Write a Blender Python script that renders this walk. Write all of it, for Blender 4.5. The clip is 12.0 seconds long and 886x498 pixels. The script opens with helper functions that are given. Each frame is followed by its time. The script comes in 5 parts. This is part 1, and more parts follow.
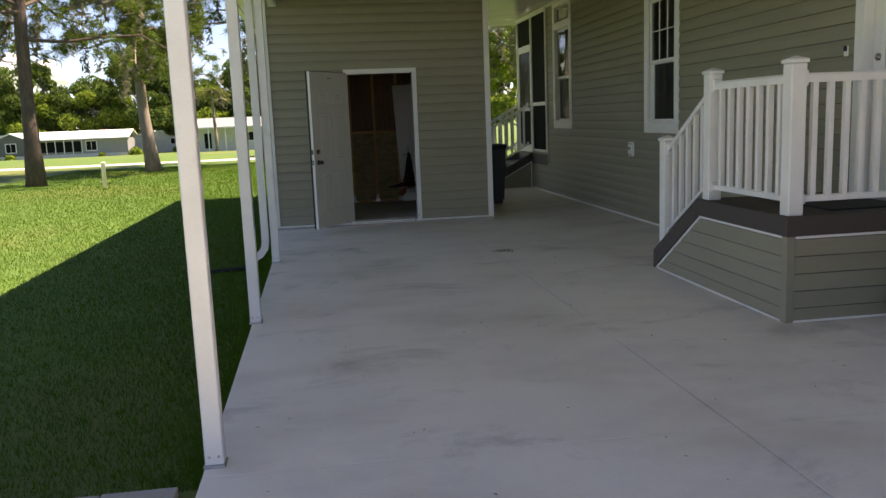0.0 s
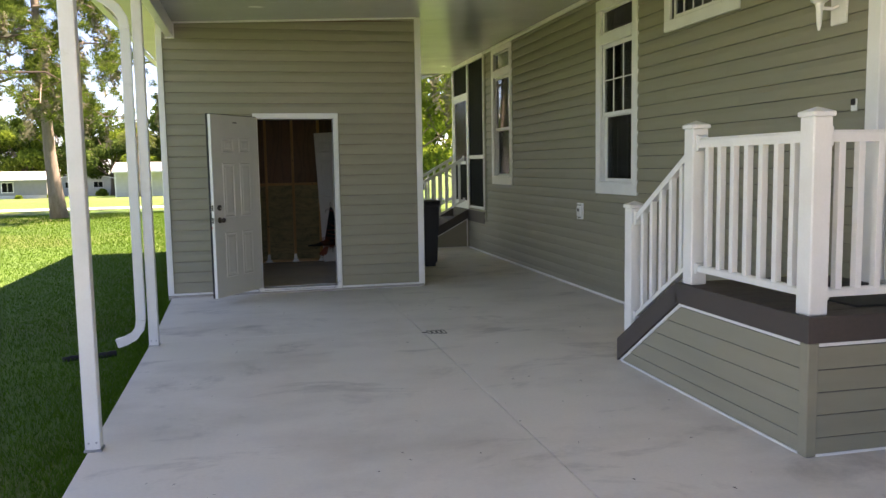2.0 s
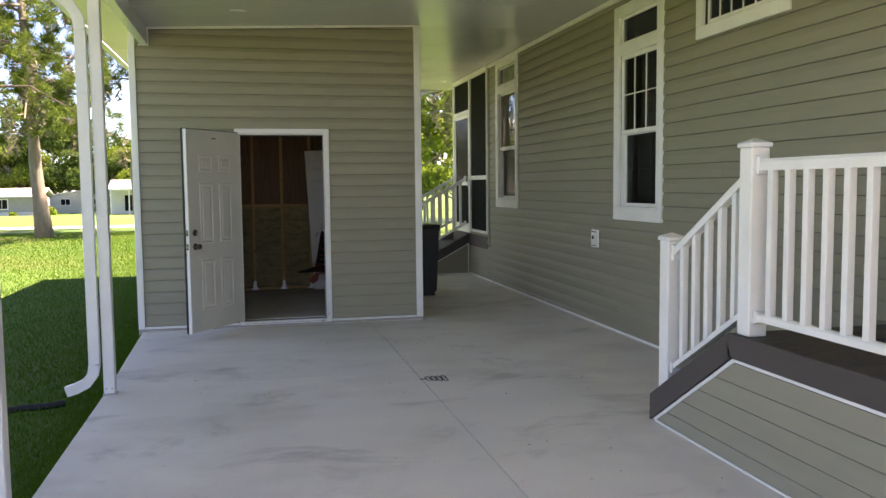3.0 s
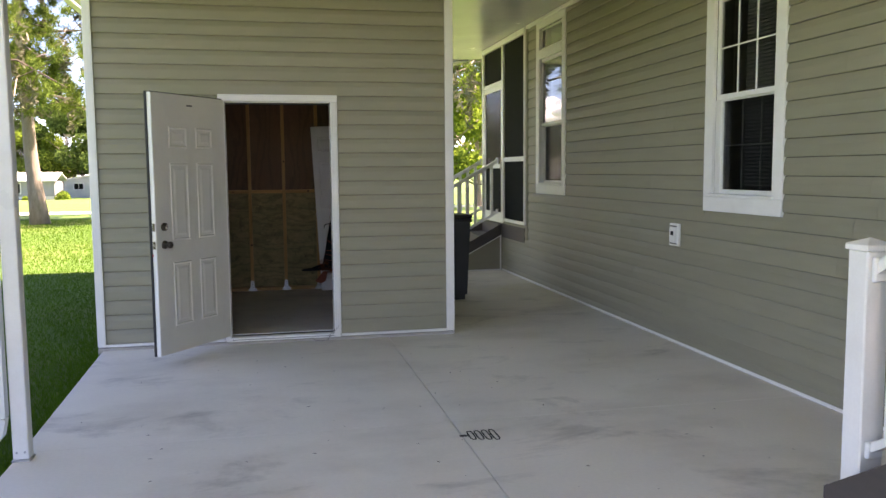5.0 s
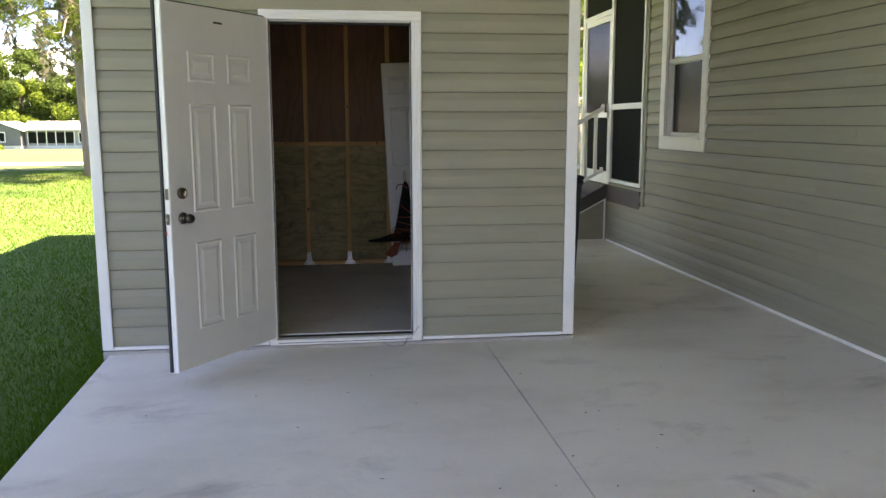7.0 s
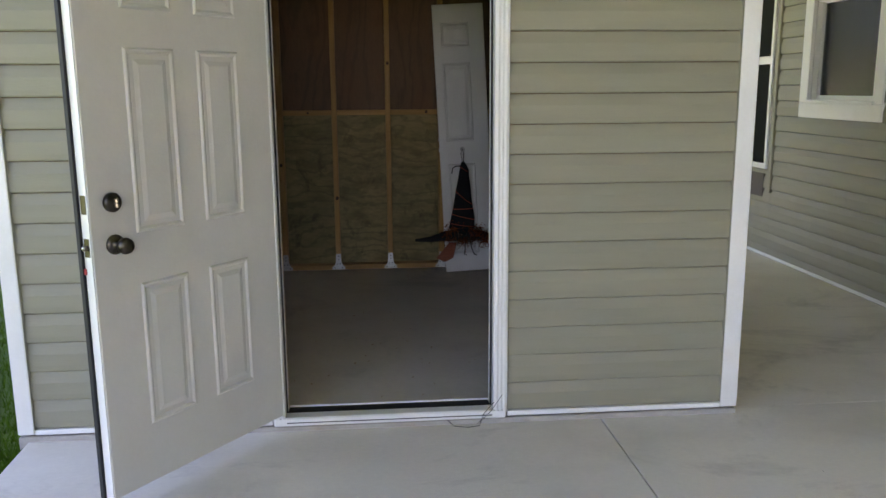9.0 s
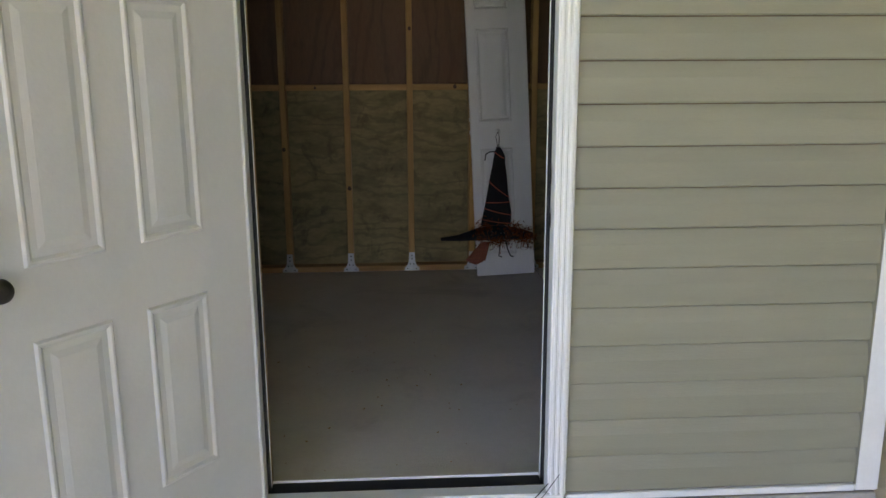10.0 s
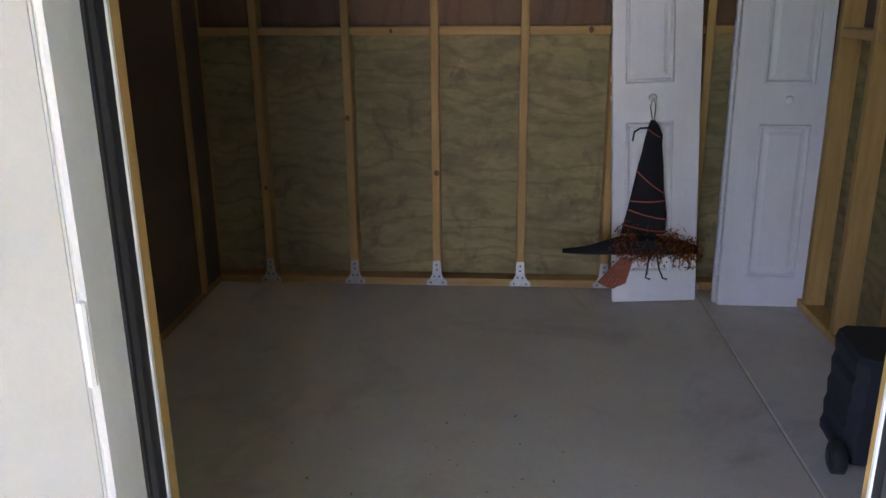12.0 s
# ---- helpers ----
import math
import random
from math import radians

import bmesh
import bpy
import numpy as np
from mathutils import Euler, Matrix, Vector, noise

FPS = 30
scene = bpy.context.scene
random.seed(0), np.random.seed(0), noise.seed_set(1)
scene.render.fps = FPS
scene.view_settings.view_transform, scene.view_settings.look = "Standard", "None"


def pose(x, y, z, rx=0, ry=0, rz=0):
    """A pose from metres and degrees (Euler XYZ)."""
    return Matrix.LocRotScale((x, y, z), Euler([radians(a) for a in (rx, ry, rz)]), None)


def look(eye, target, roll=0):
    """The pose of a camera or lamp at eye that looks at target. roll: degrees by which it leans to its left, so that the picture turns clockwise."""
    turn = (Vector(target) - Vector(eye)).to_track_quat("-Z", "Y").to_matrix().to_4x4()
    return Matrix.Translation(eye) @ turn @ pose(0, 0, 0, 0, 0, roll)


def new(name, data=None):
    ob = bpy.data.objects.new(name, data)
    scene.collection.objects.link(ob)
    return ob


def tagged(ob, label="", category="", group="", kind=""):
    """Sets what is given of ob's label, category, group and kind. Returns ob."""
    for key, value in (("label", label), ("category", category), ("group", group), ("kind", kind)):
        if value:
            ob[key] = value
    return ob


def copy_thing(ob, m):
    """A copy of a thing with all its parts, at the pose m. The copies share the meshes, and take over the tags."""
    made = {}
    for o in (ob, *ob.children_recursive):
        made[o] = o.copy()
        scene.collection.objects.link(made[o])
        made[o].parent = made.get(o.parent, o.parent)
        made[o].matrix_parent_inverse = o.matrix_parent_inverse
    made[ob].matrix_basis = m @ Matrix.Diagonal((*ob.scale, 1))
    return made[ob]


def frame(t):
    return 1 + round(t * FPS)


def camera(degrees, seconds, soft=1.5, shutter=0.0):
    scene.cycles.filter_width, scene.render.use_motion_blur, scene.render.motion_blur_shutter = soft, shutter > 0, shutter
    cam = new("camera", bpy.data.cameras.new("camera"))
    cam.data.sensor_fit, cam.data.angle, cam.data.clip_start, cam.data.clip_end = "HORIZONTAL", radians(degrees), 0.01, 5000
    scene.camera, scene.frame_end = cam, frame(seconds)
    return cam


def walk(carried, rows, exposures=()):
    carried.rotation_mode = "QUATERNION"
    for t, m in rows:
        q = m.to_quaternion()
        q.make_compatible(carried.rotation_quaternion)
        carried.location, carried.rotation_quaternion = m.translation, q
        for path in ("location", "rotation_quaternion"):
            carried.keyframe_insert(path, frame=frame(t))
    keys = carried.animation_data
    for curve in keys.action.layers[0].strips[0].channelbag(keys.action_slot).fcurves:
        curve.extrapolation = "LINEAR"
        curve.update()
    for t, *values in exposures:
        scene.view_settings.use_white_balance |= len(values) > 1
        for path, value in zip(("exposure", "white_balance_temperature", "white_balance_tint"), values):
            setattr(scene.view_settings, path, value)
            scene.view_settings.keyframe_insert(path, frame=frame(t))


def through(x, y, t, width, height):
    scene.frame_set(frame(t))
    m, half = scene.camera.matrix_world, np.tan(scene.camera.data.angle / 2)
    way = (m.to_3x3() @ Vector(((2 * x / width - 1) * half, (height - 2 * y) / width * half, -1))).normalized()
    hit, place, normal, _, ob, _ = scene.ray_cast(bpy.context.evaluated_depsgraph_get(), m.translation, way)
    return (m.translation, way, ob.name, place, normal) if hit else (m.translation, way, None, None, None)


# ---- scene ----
cam = camera(57.1, 12.0)
PATH = [
    (0, (0.12, -0.034, 1.446), (0.393, 1.922, 1.129), -2.3),
    (0.5, (0.234, 0.256, 1.464), (0.654, 2.19, 1.175), -1.3),
    (1, (0.311, 0.651, 1.476), (0.842, 2.567, 1.26), -1.0),
    (1.5, (0.368, 1.031, 1.487), (0.833, 2.962, 1.253), -1.4),
    (2, (0.455, 1.409, 1.497), (0.894, 3.35, 1.294), -1.0),
    (2.5, (0.519, 1.838, 1.514), (0.978, 3.778, 1.357), -0.7),
    (3, (0.63, 2.319, 1.524), (1.076, 4.262, 1.368), -0.6),
    (3.2, (0.652, 2.494, 1.524), (1.105, 4.435, 1.364), -0.5),
    (5, (0.854, 4.165, 1.493), (1.263, 6.114, 1.301), -0.5),
    (5.5, (0.889, 4.633, 1.467), (1.255, 6.588, 1.255), -0.5),
    (6, (0.85, 5.103, 1.457), (1.194, 7.061, 1.235), -0.0),
    (6.5, (0.866, 5.615, 1.451), (1.178, 7.574, 1.197), -0.1),
    (7, (0.882, 6.111, 1.462), (1.139, 8.07, 1.155), -0.1),
    (7.2, (0.85, 6.311, 1.453), (1.111, 8.269, 1.14), 0.0),
    (8.8, (0.842, 7.877, 1.418), (1.026, 9.833, 1.044), -0.2),
    (9, (0.873, 8.066, 1.43), (1.043, 10.021, 1.043), -0.4),
    (9.5, (0.888, 8.532, 1.408), (1.04, 10.485, 1.004), 0.0),
    (10, (0.912, 9.025, 1.401), (1.023, 10.972, 0.957), -0.3),
    (10.5, (0.987, 9.475, 1.397), (1.03, 11.423, 0.947), 0.0),
    (11, (0.96, 9.873, 1.365), (0.996, 11.809, 0.862), 0.6),
    (11.5, (0.94, 10.236, 1.345), (0.899, 12.154, 0.779), -0.1),
    (12, (0.92, 10.598, 1.429), (0.774, 12.498, 0.823), -0.5),
]
EXPOSURES = [(0.0, 1.72, 8600, 25), (0.5, 2.39, 8600, 27), (1.0, 2.48, 8650, 28), (2.0, 2.57, 8650, 29), (3.0, 2.73, 8500, 30), (5.5, 3.15, 8450, 32), (7.0, 3.3, 8400, 32), (8.8, 3.6, 8700, 32), (9.5, 3.68, 8800, 31), (10.0, 3.82, 8750, 31), (10.5, 4.11, 8700, 31), (11.0, 4.2, 8800, 31), (11.5, 4.45, 8300, 31), (12.0, 5.1, 8000, 38)]
walk(cam, [(t, look(eye, target, roll)) for t, eye, target, roll in PATH], EXPOSURES)

# ---- world, sun ----
SUN_EL, SUN_AZ = radians(59.5), radians(8)   # azimuth measured from +x towards +y
world = bpy.data.worlds.new("World")
scene.world = world
world.use_nodes = True
wn, wl = world.node_tree.nodes, world.node_tree.links
sky = wn.new("ShaderNodeTexSky")
sky.sky_type, sky.sun_disc = "NISHITA", False
sky.air_density, sky.dust_density, sky.ozone_density = 0.6, 0.1, 4.0
sky.sun_elevation, sky.sun_rotation = SUN_EL, radians(90) - SUN_AZ
wl.new(sky.outputs["Color"], wn["Background"].inputs["Color"])
wn["Background"].inputs["Strength"].default_value = 0.09

sun = new("sun", bpy.data.lights.new("sun", "SUN"))
sun.data.energy, sun.data.angle, sun.data.color = 5.0, radians(0.5), (1.0, 0.95, 0.87)
SUN_DIR = Vector((math.cos(SUN_EL) * math.cos(SUN_AZ), math.cos(SUN_EL) * math.sin(SUN_AZ), math.sin(SUN_EL)))
sun.matrix_world = look(SUN_DIR * 50, (0, 0, 0))


# ---- materials ----
def rgb(c):
    return (c[0], c[1], c[2], 1.0)


def material(name, c1, c2=None, rough=0.5, scale=8.0, fine=120.0, bump=0.0, bump_scale=60.0, metal=0.0, stretch=(1, 1, 1),
             stain=None, stain_scale=1.3, stain_amount=0.5, vary=0.0, spec=0.5, island=False, shift=True, grain="", smudge=None, smudge_scale=1.5, smudge_amount=0.5, smudge_stretch=(1, 1, 1)):
    """Two-scale noise colour, optional stains, piece-to-piece variation and fine relief."""
    m = bpy.data.materials.new(name)
    m.use_nodes = True
    n, l = m.node_tree.nodes, m.node_tree.links
    b = n["Principled BSDF"]
    b.inputs["Roughness"].default_value = rough
    b.inputs["Metallic"].default_value = metal
    b.inputs["Specular IOR Level"].default_value = spec
    tc = n.new("ShaderNodeTexCoord")
    mp = n.new("ShaderNodeMapping")
    mp.inputs["Scale"].default_value = stretch
    l.new(tc.outputs["Object"], mp.inputs["Vector"])
    info = n.new("ShaderNodeObjectInfo")
    off = n.new("ShaderNodeVectorMath")
    off.operation = "SCALE"
    off.inputs[0].default_value = (7.3, 11.9, 5.1)
    l.new(info.outputs["Random"], off.inputs["Scale"])
    if shift:
        l.new(off.outputs[0], mp.inputs["Location"])
    c2 = c2 or tuple(x * 0.82 for x in c1)
    no = n.new("ShaderNodeTexNoise")
    no.inputs["Scale"].default_value, no.inputs["Detail"].default_value = scale, 5
    l.new(mp.outputs[0], no.inputs["Vector"])
    nf = n.new("ShaderNodeTexNoise")
    nf.inputs["Scale"].default_value, nf.inputs["Detail"].default_value = fine, 3
    l.new(mp.outputs[0], nf.inputs["Vector"])
    mean = n.new("ShaderNodeMix")
    mean.data_type = "FLOAT"
    mean.inputs[0].default_value = 0.35
    l.new(no.outputs["Fac"], mean.inputs[2])
    l.new(nf.outputs["Fac"], mean.inputs[3])
    ramp = n.new("ShaderNodeValToRGB")
    ramp.color_ramp.elements[0].position, ramp.color_ramp.elements[1].position = 0.32, 0.68
    ramp.color_ramp.elements[0].color, ramp.color_ramp.elements[1].color = rgb(c2), rgb(c1)
    l.new(mean.outputs[0], ramp.inputs["Fac"])
    col = ramp.outputs["Color"]
    if grain:
        wv = n.new("ShaderNodeTexWave")
        wv.bands_direction = grain
        wv.inputs["Scale"].default_value, wv.inputs["Distortion"].default_value = 1.5, 16.0
        wv.inputs["Detail"].default_value, wv.inputs["Detail Scale"].default_value = 4.0, 1.6
        l.new(mp.outputs[0], wv.inputs["Vector"])
        gm = n.new("ShaderNodeMapRange")
        gm.inputs[1].default_value, gm.inputs[2].default_value, gm.inputs[3].default_value = 0.0, 0.4, 0.74
        l.new(wv.outputs["Fac"], gm.inputs[0])
        gx = n.new("ShaderNodeMix")
        gx.data_type, gx.blend_type = "RGBA", "MULTIPLY"
        gx.inputs[0].default_value = 1.0
        l.new(col, gx.inputs[6])
        l.new(gm.outputs[0], gx.inputs[7])
        col = gx.outputs[2]
    if stain:
        ns = n.new("ShaderNodeTexNoise")
        ns.inputs["Scale"].default_value, ns.inputs["Detail"].default_value = stain_scale, 6
        ns.inputs["Roughness"].default_value = 0.62
        l.new(mp.outputs[0], ns.inputs["Vector"])
        r2 = n.new("ShaderNodeMapRange")
        r2.inputs[1].default_value, r2.inputs[2].default_value = 0.48, 0.72
        r2.inputs[4].default_value = stain_amount
        l.new(ns.outputs["Fac"], r2.inputs[0])
        mx = n.new("ShaderNodeMix")
        mx.data_type = "RGBA"
        l.new(r2.outputs[0], mx.inputs[0])
        l.new(col, mx.inputs[6])
        mx.inputs[7].default_value = rgb(stain)
        col = mx.outputs[2]
    if smudge:                          # sparse rubbed-in dirt
        sp = n.new("ShaderNodeMapping")
        sp.inputs["Scale"].default_value = smudge_stretch
        l.new(tc.outputs["Object"], sp.inputs["Vector"])
        n3 = n.new("ShaderNodeTexNoise")
        n3.inputs["Scale"].default_value, n3.inputs["Detail"].default_value = smudge_scale, 7
        n3.inputs["Roughness"].default_value, n3.inputs["Distortion"].default_value = 0.68, 0.6
        l.new(sp.outputs[0], n3.inputs["Vector"])
        r3 = n.new("ShaderNodeMapRange")
        r3.inputs[1].default_value, r3.inputs[2].default_value, r3.inputs[4].default_value = 0.55, 0.74, smudge_amount
        l.new(n3.outputs["Fac"], r3.inputs[0])
        m3 = n.new("ShaderNodeMix")
        m3.data_type = "RGBA"
        l.new(r3.outputs[0], m3.inputs[0])
        l.new(col, m3.inputs[6])
        m3.inputs[7].default_value = rgb(smudge)
        col = m3.outputs[2]
    if vary:
        hv = n.new("ShaderNodeHueSaturation")
        mr = n.new("ShaderNodeMapRange")
        mr.inputs[3].default_value, mr.inputs[4].default_value = 1 - vary, 1 + vary
        if island:
            gi = n.new("ShaderNodeNewGeometry")
            l.new(gi.outputs["Random Per Island"], mr.inputs[0])
        else:
            l.new(info.outputs["Random"], mr.inputs[0])
        l.new(mr.outputs[0], hv.inputs["Value"])
        l.new(col, hv.inputs["Color"])
        col = hv.outputs["Color"]
    l.new(col, b.inputs["Base Color"])
    rr = n.new("ShaderNodeMapRange")
    rr.inputs[3].default_value, rr.inputs[4].default_value = max(0.03, rough - 0.08), min(1, rough + 0.08)
    l.new(no.outputs["Fac"], rr.inputs[0])
    l.new(rr.outputs[0], b.inputs["Roughness"])
    if bump:
        nb = n.new("ShaderNodeTexNoise")
        nb.inputs["Scale"].default_value, nb.inputs["Detail"].default_value = bump_scale, 4
        l.new(mp.outputs[0], nb.inputs["Vector"])
        bp = n.new("ShaderNodeBump")
        bp.inputs["Strength"].default_value, bp.inputs["Distance"].default_value = bump, 0.01
        l.new(nb.outputs["Fac"], bp.inputs["Height"])
        l.new(bp.outputs[0], b.inputs["Normal"])
    return m


def leafy(name, c1, c2, through=0.35):
    """Leaves: diffuse and light that comes through, varied leaf by leaf."""
    m = bpy.data.materials.new(name)
    m.use_nodes = True
    n, l = m.node_tree.nodes, m.node_tree.links
    n.remove(n["Principled BSDF"])
    geo = n.new("ShaderNodeNewGeometry")
    ramp = n.new("ShaderNodeValToRGB")
    ramp.color_ramp.elements[0].color, ramp.color_ramp.elements[1].color = rgb(c2), rgb(c1)
    l.new(geo.outputs["Random Per Island"], ramp.inputs["Fac"])
    d, t, mx = n.new("ShaderNodeBsdfDiffuse"), n.new("ShaderNodeBsdfTranslucent"), n.new("ShaderNodeMixShader")
    mx.inputs[0].default_value = through
    for s in (d, t):
        l.new(ramp.outputs[0], s.inputs["Color"])
    l.new(d.outputs[0], mx.inputs[1])
    l.new(t.outputs[0], mx.inputs[2])
    l.new(mx.outputs[0], n["Material Output"].inputs["Surface"])
    return m


SIDING = material("vinyl_siding", (0.272, 0.250, 0.178), (0.238, 0.219, 0.155), 0.5, 3.0, 90, 0.12, 40, stretch=(1, 1, 6), vary=0.035,
                  stain=(0.25, 0.235, 0.18), stain_scale=2.2, stain_amount=0.35)
WHITE = material("white_vinyl", (0.80, 0.79, 0.76), (0.74, 0.73, 0.70), 0.38, 5, 80, 0.04, 50, stain=(0.62, 0.59, 0.53), stain_scale=3, stain_amount=0.3)
ALU = material("white_aluminium", (0.78, 0.78, 0.77), (0.72, 0.72, 0.71), 0.3, 4, 70, 0.03, 30, stain=(0.6, 0.58, 0.53), stain_scale=2.5, stain_amount=0.35)
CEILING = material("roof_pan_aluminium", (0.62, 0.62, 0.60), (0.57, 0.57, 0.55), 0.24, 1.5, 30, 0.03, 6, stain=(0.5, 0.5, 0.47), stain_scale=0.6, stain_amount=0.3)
CONCRETE = material("concrete_slab", (0.80, 0.745, 0.665), (0.70, 0.65, 0.575), 0.7, 1.1, 45, 0.22, 140, stretch=(0.9, 1.25, 1),
                    stain=(0.46, 0.405, 0.335), stain_scale=0.8, stain_amount=0.55, shift=False,
                    smudge=(0.24, 0.205, 0.175), smudge_scale=1.3, smudge_amount=0.62, smudge_stretch=(0.75, 1.3, 1))
CONCRETE_IN = material("shed_concrete", (0.76, 0.705, 0.65), (0.66, 0.61, 0.555), 0.6, 1.3, 45, 0.2, 140, stain=(0.52, 0.47, 0.42), stain_scale=1.4, stain_amount=0.6, shift=False,
                       smudge=(0.30, 0.265, 0.235), smudge_scale=1.9, smudge_amount=0.5)
CURB = material("concrete_curb", (0.42, 0.39, 0.35), (0.33, 0.30, 0.265), 0.85, 6, 70, 0.4, 90, stain=(0.27, 0.21, 0.15), stain_scale=5)
JOINT = material("dark_joint", (0.035, 0.032, 0.03), None, 0.9)
DOORPAINT = material("door_paint", (0.66, 0.637, 0.585), (0.62, 0.60, 0.55), 0.42, 3, 60, 0.05, 90, stain=(0.5, 0.48, 0.43), stain_scale=4, stain_amount=0.25)
WHITEDOOR = material("white_door_paint", (0.72, 0.72, 0.73), (0.66, 0.66, 0.67), 0.42, 4, 60, 0.08, 70, stretch=(4, 4, 1))
RUBBER = material("black_rubber", (0.012, 0.012, 0.013), None, 0.7)
STRIP = material("grey_vinyl_strip", (0.085, 0.082, 0.082), (0.06, 0.058, 0.058), 0.45, 6, 120, 0.1, 90)
METAL = material("satin_nickel", (0.42, 0.38, 0.34), (0.35, 0.32, 0.29), 0.28, 20, 200, metal=1.0)
BRASSY = material("aged_bronze", (0.10, 0.085, 0.07), (0.07, 0.06, 0.05), 0.35, 20, 200, metal=1.0)
GALV = material("galvanised_steel", (0.55, 0.56, 0.57), (0.4, 0.41, 0.42), 0.42, 40, 150, metal=1.0)
DECK = material("brown_composite_decking", (0.075, 0.056, 0.048), (0.055, 0.042, 0.036), 0.6, 6, 90, 0.2, 60, stretch=(8, 1, 8), vary=0.12)
PINE = material("pine_stud", (0.50, 0.29, 0.10), (0.36, 0.19, 0.055), 0.6, 5, 60, 0.15, 40, stretch=(9, 9, 0.8), vary=0.12)
PINE_X = material("pine_plate", (0.49, 0.28, 0.10), (0.36, 0.19, 0.055), 0.6, 5, 60, 0.15, 40, stretch=(0.8, 9, 9), vary=0.12)
PLY_LOW = material("treated_plywood", (0.34, 0.265, 0.12), (0.18, 0.148, 0.062), 0.7, 3.2, 24, 0.15, 30, stretch=(1, 1, 2.2), grain="Z", vary=0.1,
                   stain=(0.13, 0.085, 0.035), stain_scale=4.5, stain_amount=0.7, smudge=(0.055, 0.03, 0.014), smudge_scale=7.0, smudge_amount=0.85, smudge_stretch=(1.3, 1, 0.8))
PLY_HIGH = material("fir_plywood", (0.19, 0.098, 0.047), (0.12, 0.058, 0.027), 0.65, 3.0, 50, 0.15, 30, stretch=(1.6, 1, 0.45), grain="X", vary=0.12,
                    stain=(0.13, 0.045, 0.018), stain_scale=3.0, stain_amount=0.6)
LEFT_PLY = material("dark_sheathing", (0.16, 0.10, 0.065), (0.10, 0.065, 0.045), 0.7, 3.0, 50, 0.15, 30, stretch=(1, 1, 2))
ROOM = material("room_paint", (0.30, 0.28, 0.25), None, 0.8)
BLIND = material("white_blind_slat", (0.42, 0.41, 0.38), None, 0.5)
SCREEN = material("dark_insect_screen", (0.011, 0.012, 0.011), (0.007, 0.008, 0.007), 0.85, 8, 300, 0.1, 400, spec=0.1)
BLACKBIN = material("black_plastic", (0.014, 0.014, 0.017), (0.010, 0.010, 0.012), 0.5, 8, 120, 0.1, 150)
NAVY = material("dark_navy_fabric", (0.016, 0.018, 0.026), (0.010, 0.012, 0.018), 0.85, 10, 300, 0.3, 400)
BLACKCLOTH = material("black_felt", (0.010, 0.008, 0.011), (0.006, 0.005, 0.007), 0.95, 20, 300, 0.3, 300)
GREYPLASTIC = material("grey_plastic", (0.17, 0.185, 0.205), (0.15, 0.163, 0.18), 0.4, 6, 100, 0.05, 80)
GREYCLOTH = material("grey_canvas", (0.15, 0.148, 0.15), (0.115, 0.113, 0.115), 0.9, 4, 200, 0.4, 220)
ORANGE = leafy("orange_tulle", (0.36, 0.10, 0.03), (0.10, 0.03, 0.015), 0.3)
CORD = material("orange_cord", (0.45, 0.10, 0.06), None, 0.7)
STRAW = material("red_straw", (0.36, 0.11, 0.06), (0.2, 0.05, 0.03), 0.8, 20, 200, stretch=(1, 1, 8))
SILVER = material("silver_bead", (0.8, 0.8, 0.8), None, 0.2, metal=1.0)
REDMARK = material("red_paint_dot", (0.55, 0.05, 0.05), None, 0.6)
PAVER = material("paver_stone", (0.36, 0.33, 0.29), (0.28, 0.255, 0.225), 0.85, 8, 80, 0.3, 120, vary=0.1)
LAWN = material("lawn_soil_grass", (0.075, 0.15, 0.018), (0.045, 0.105, 0.012), 0.95, 0.9, 30, 0.9, 45, stain=(0.15, 0.13, 0.04), stain_scale=0.16, stain_amount=0.7)
ROADM = material("road_concrete", (0.45, 0.44, 0.41), (0.38, 0.37, 0.34), 0.85, 1, 40)
BARK = material("pine_bark", (0.11, 0.08, 0.062), (0.04, 0.03, 0.025), 0.95, 6, 30, 1.0, 14, stretch=(2, 2, 0.5))
PALEBARK = material("oak_bark", (0.26, 0.22, 0.18), (0.15, 0.125, 0.10), 0.95, 6, 30, 0.9, 16, stretch=(2, 2, 0.5))
NEEDLES = leafy("pine_needles", (0.15, 0.21, 0.045), (0.045, 0.085, 0.018), 0.3)
LEAVES = leafy("oak_leaves", (0.13, 0.195, 0.05), (0.04, 0.078, 0.02), 0.42)
BRIGHTLEAVES = leafy("bright_leaves", (0.24, 0.33, 0.05), (0.08, 0.14, 0.025), 0.45)
PALMLEAVES = leafy("palm_fronds", (0.13, 0.16, 0.05), (0.06, 0.08, 0.03), 0.3)
MOSS = leafy("hanging_moss", (0.20, 0.20, 0.14), (0.09, 0.09, 0.06), 0.3)
GRASS = leafy("grass_blades", (0.08, 0.17, 0.018), (0.046, 0.115, 0.011), 0.4)
HOUSEWHITE = material("pale_house_siding", (0.62, 0.62, 0.58), None, 0.6, 2, 30)
HOUSEGREY = material("grey_house_siding", (0.27, 0.28, 0.29), None, 0.6, 2, 30)
HOUSEDARK = material("dark_grey_house_siding", (0.11, 0.115, 0.12), None, 0.6, 2, 30)
METALROOF = material("white_metal_roof", (0.80, 0.81, 0.83), None, 0.4, 0.6, 20)
GREYROOF = material("grey_shingle_roof", (0.25, 0.25, 0.26), None, 0.85, 2, 30)
CLOUD = material("cloud", (0.75, 0.76, 0.78), None, 1.0, 0.01, 0.05, spec=0.0)
# faint bluish glow added, standing in for skylight on the clouds
cb = CLOUD.node_tree.nodes["Principled BSDF"]
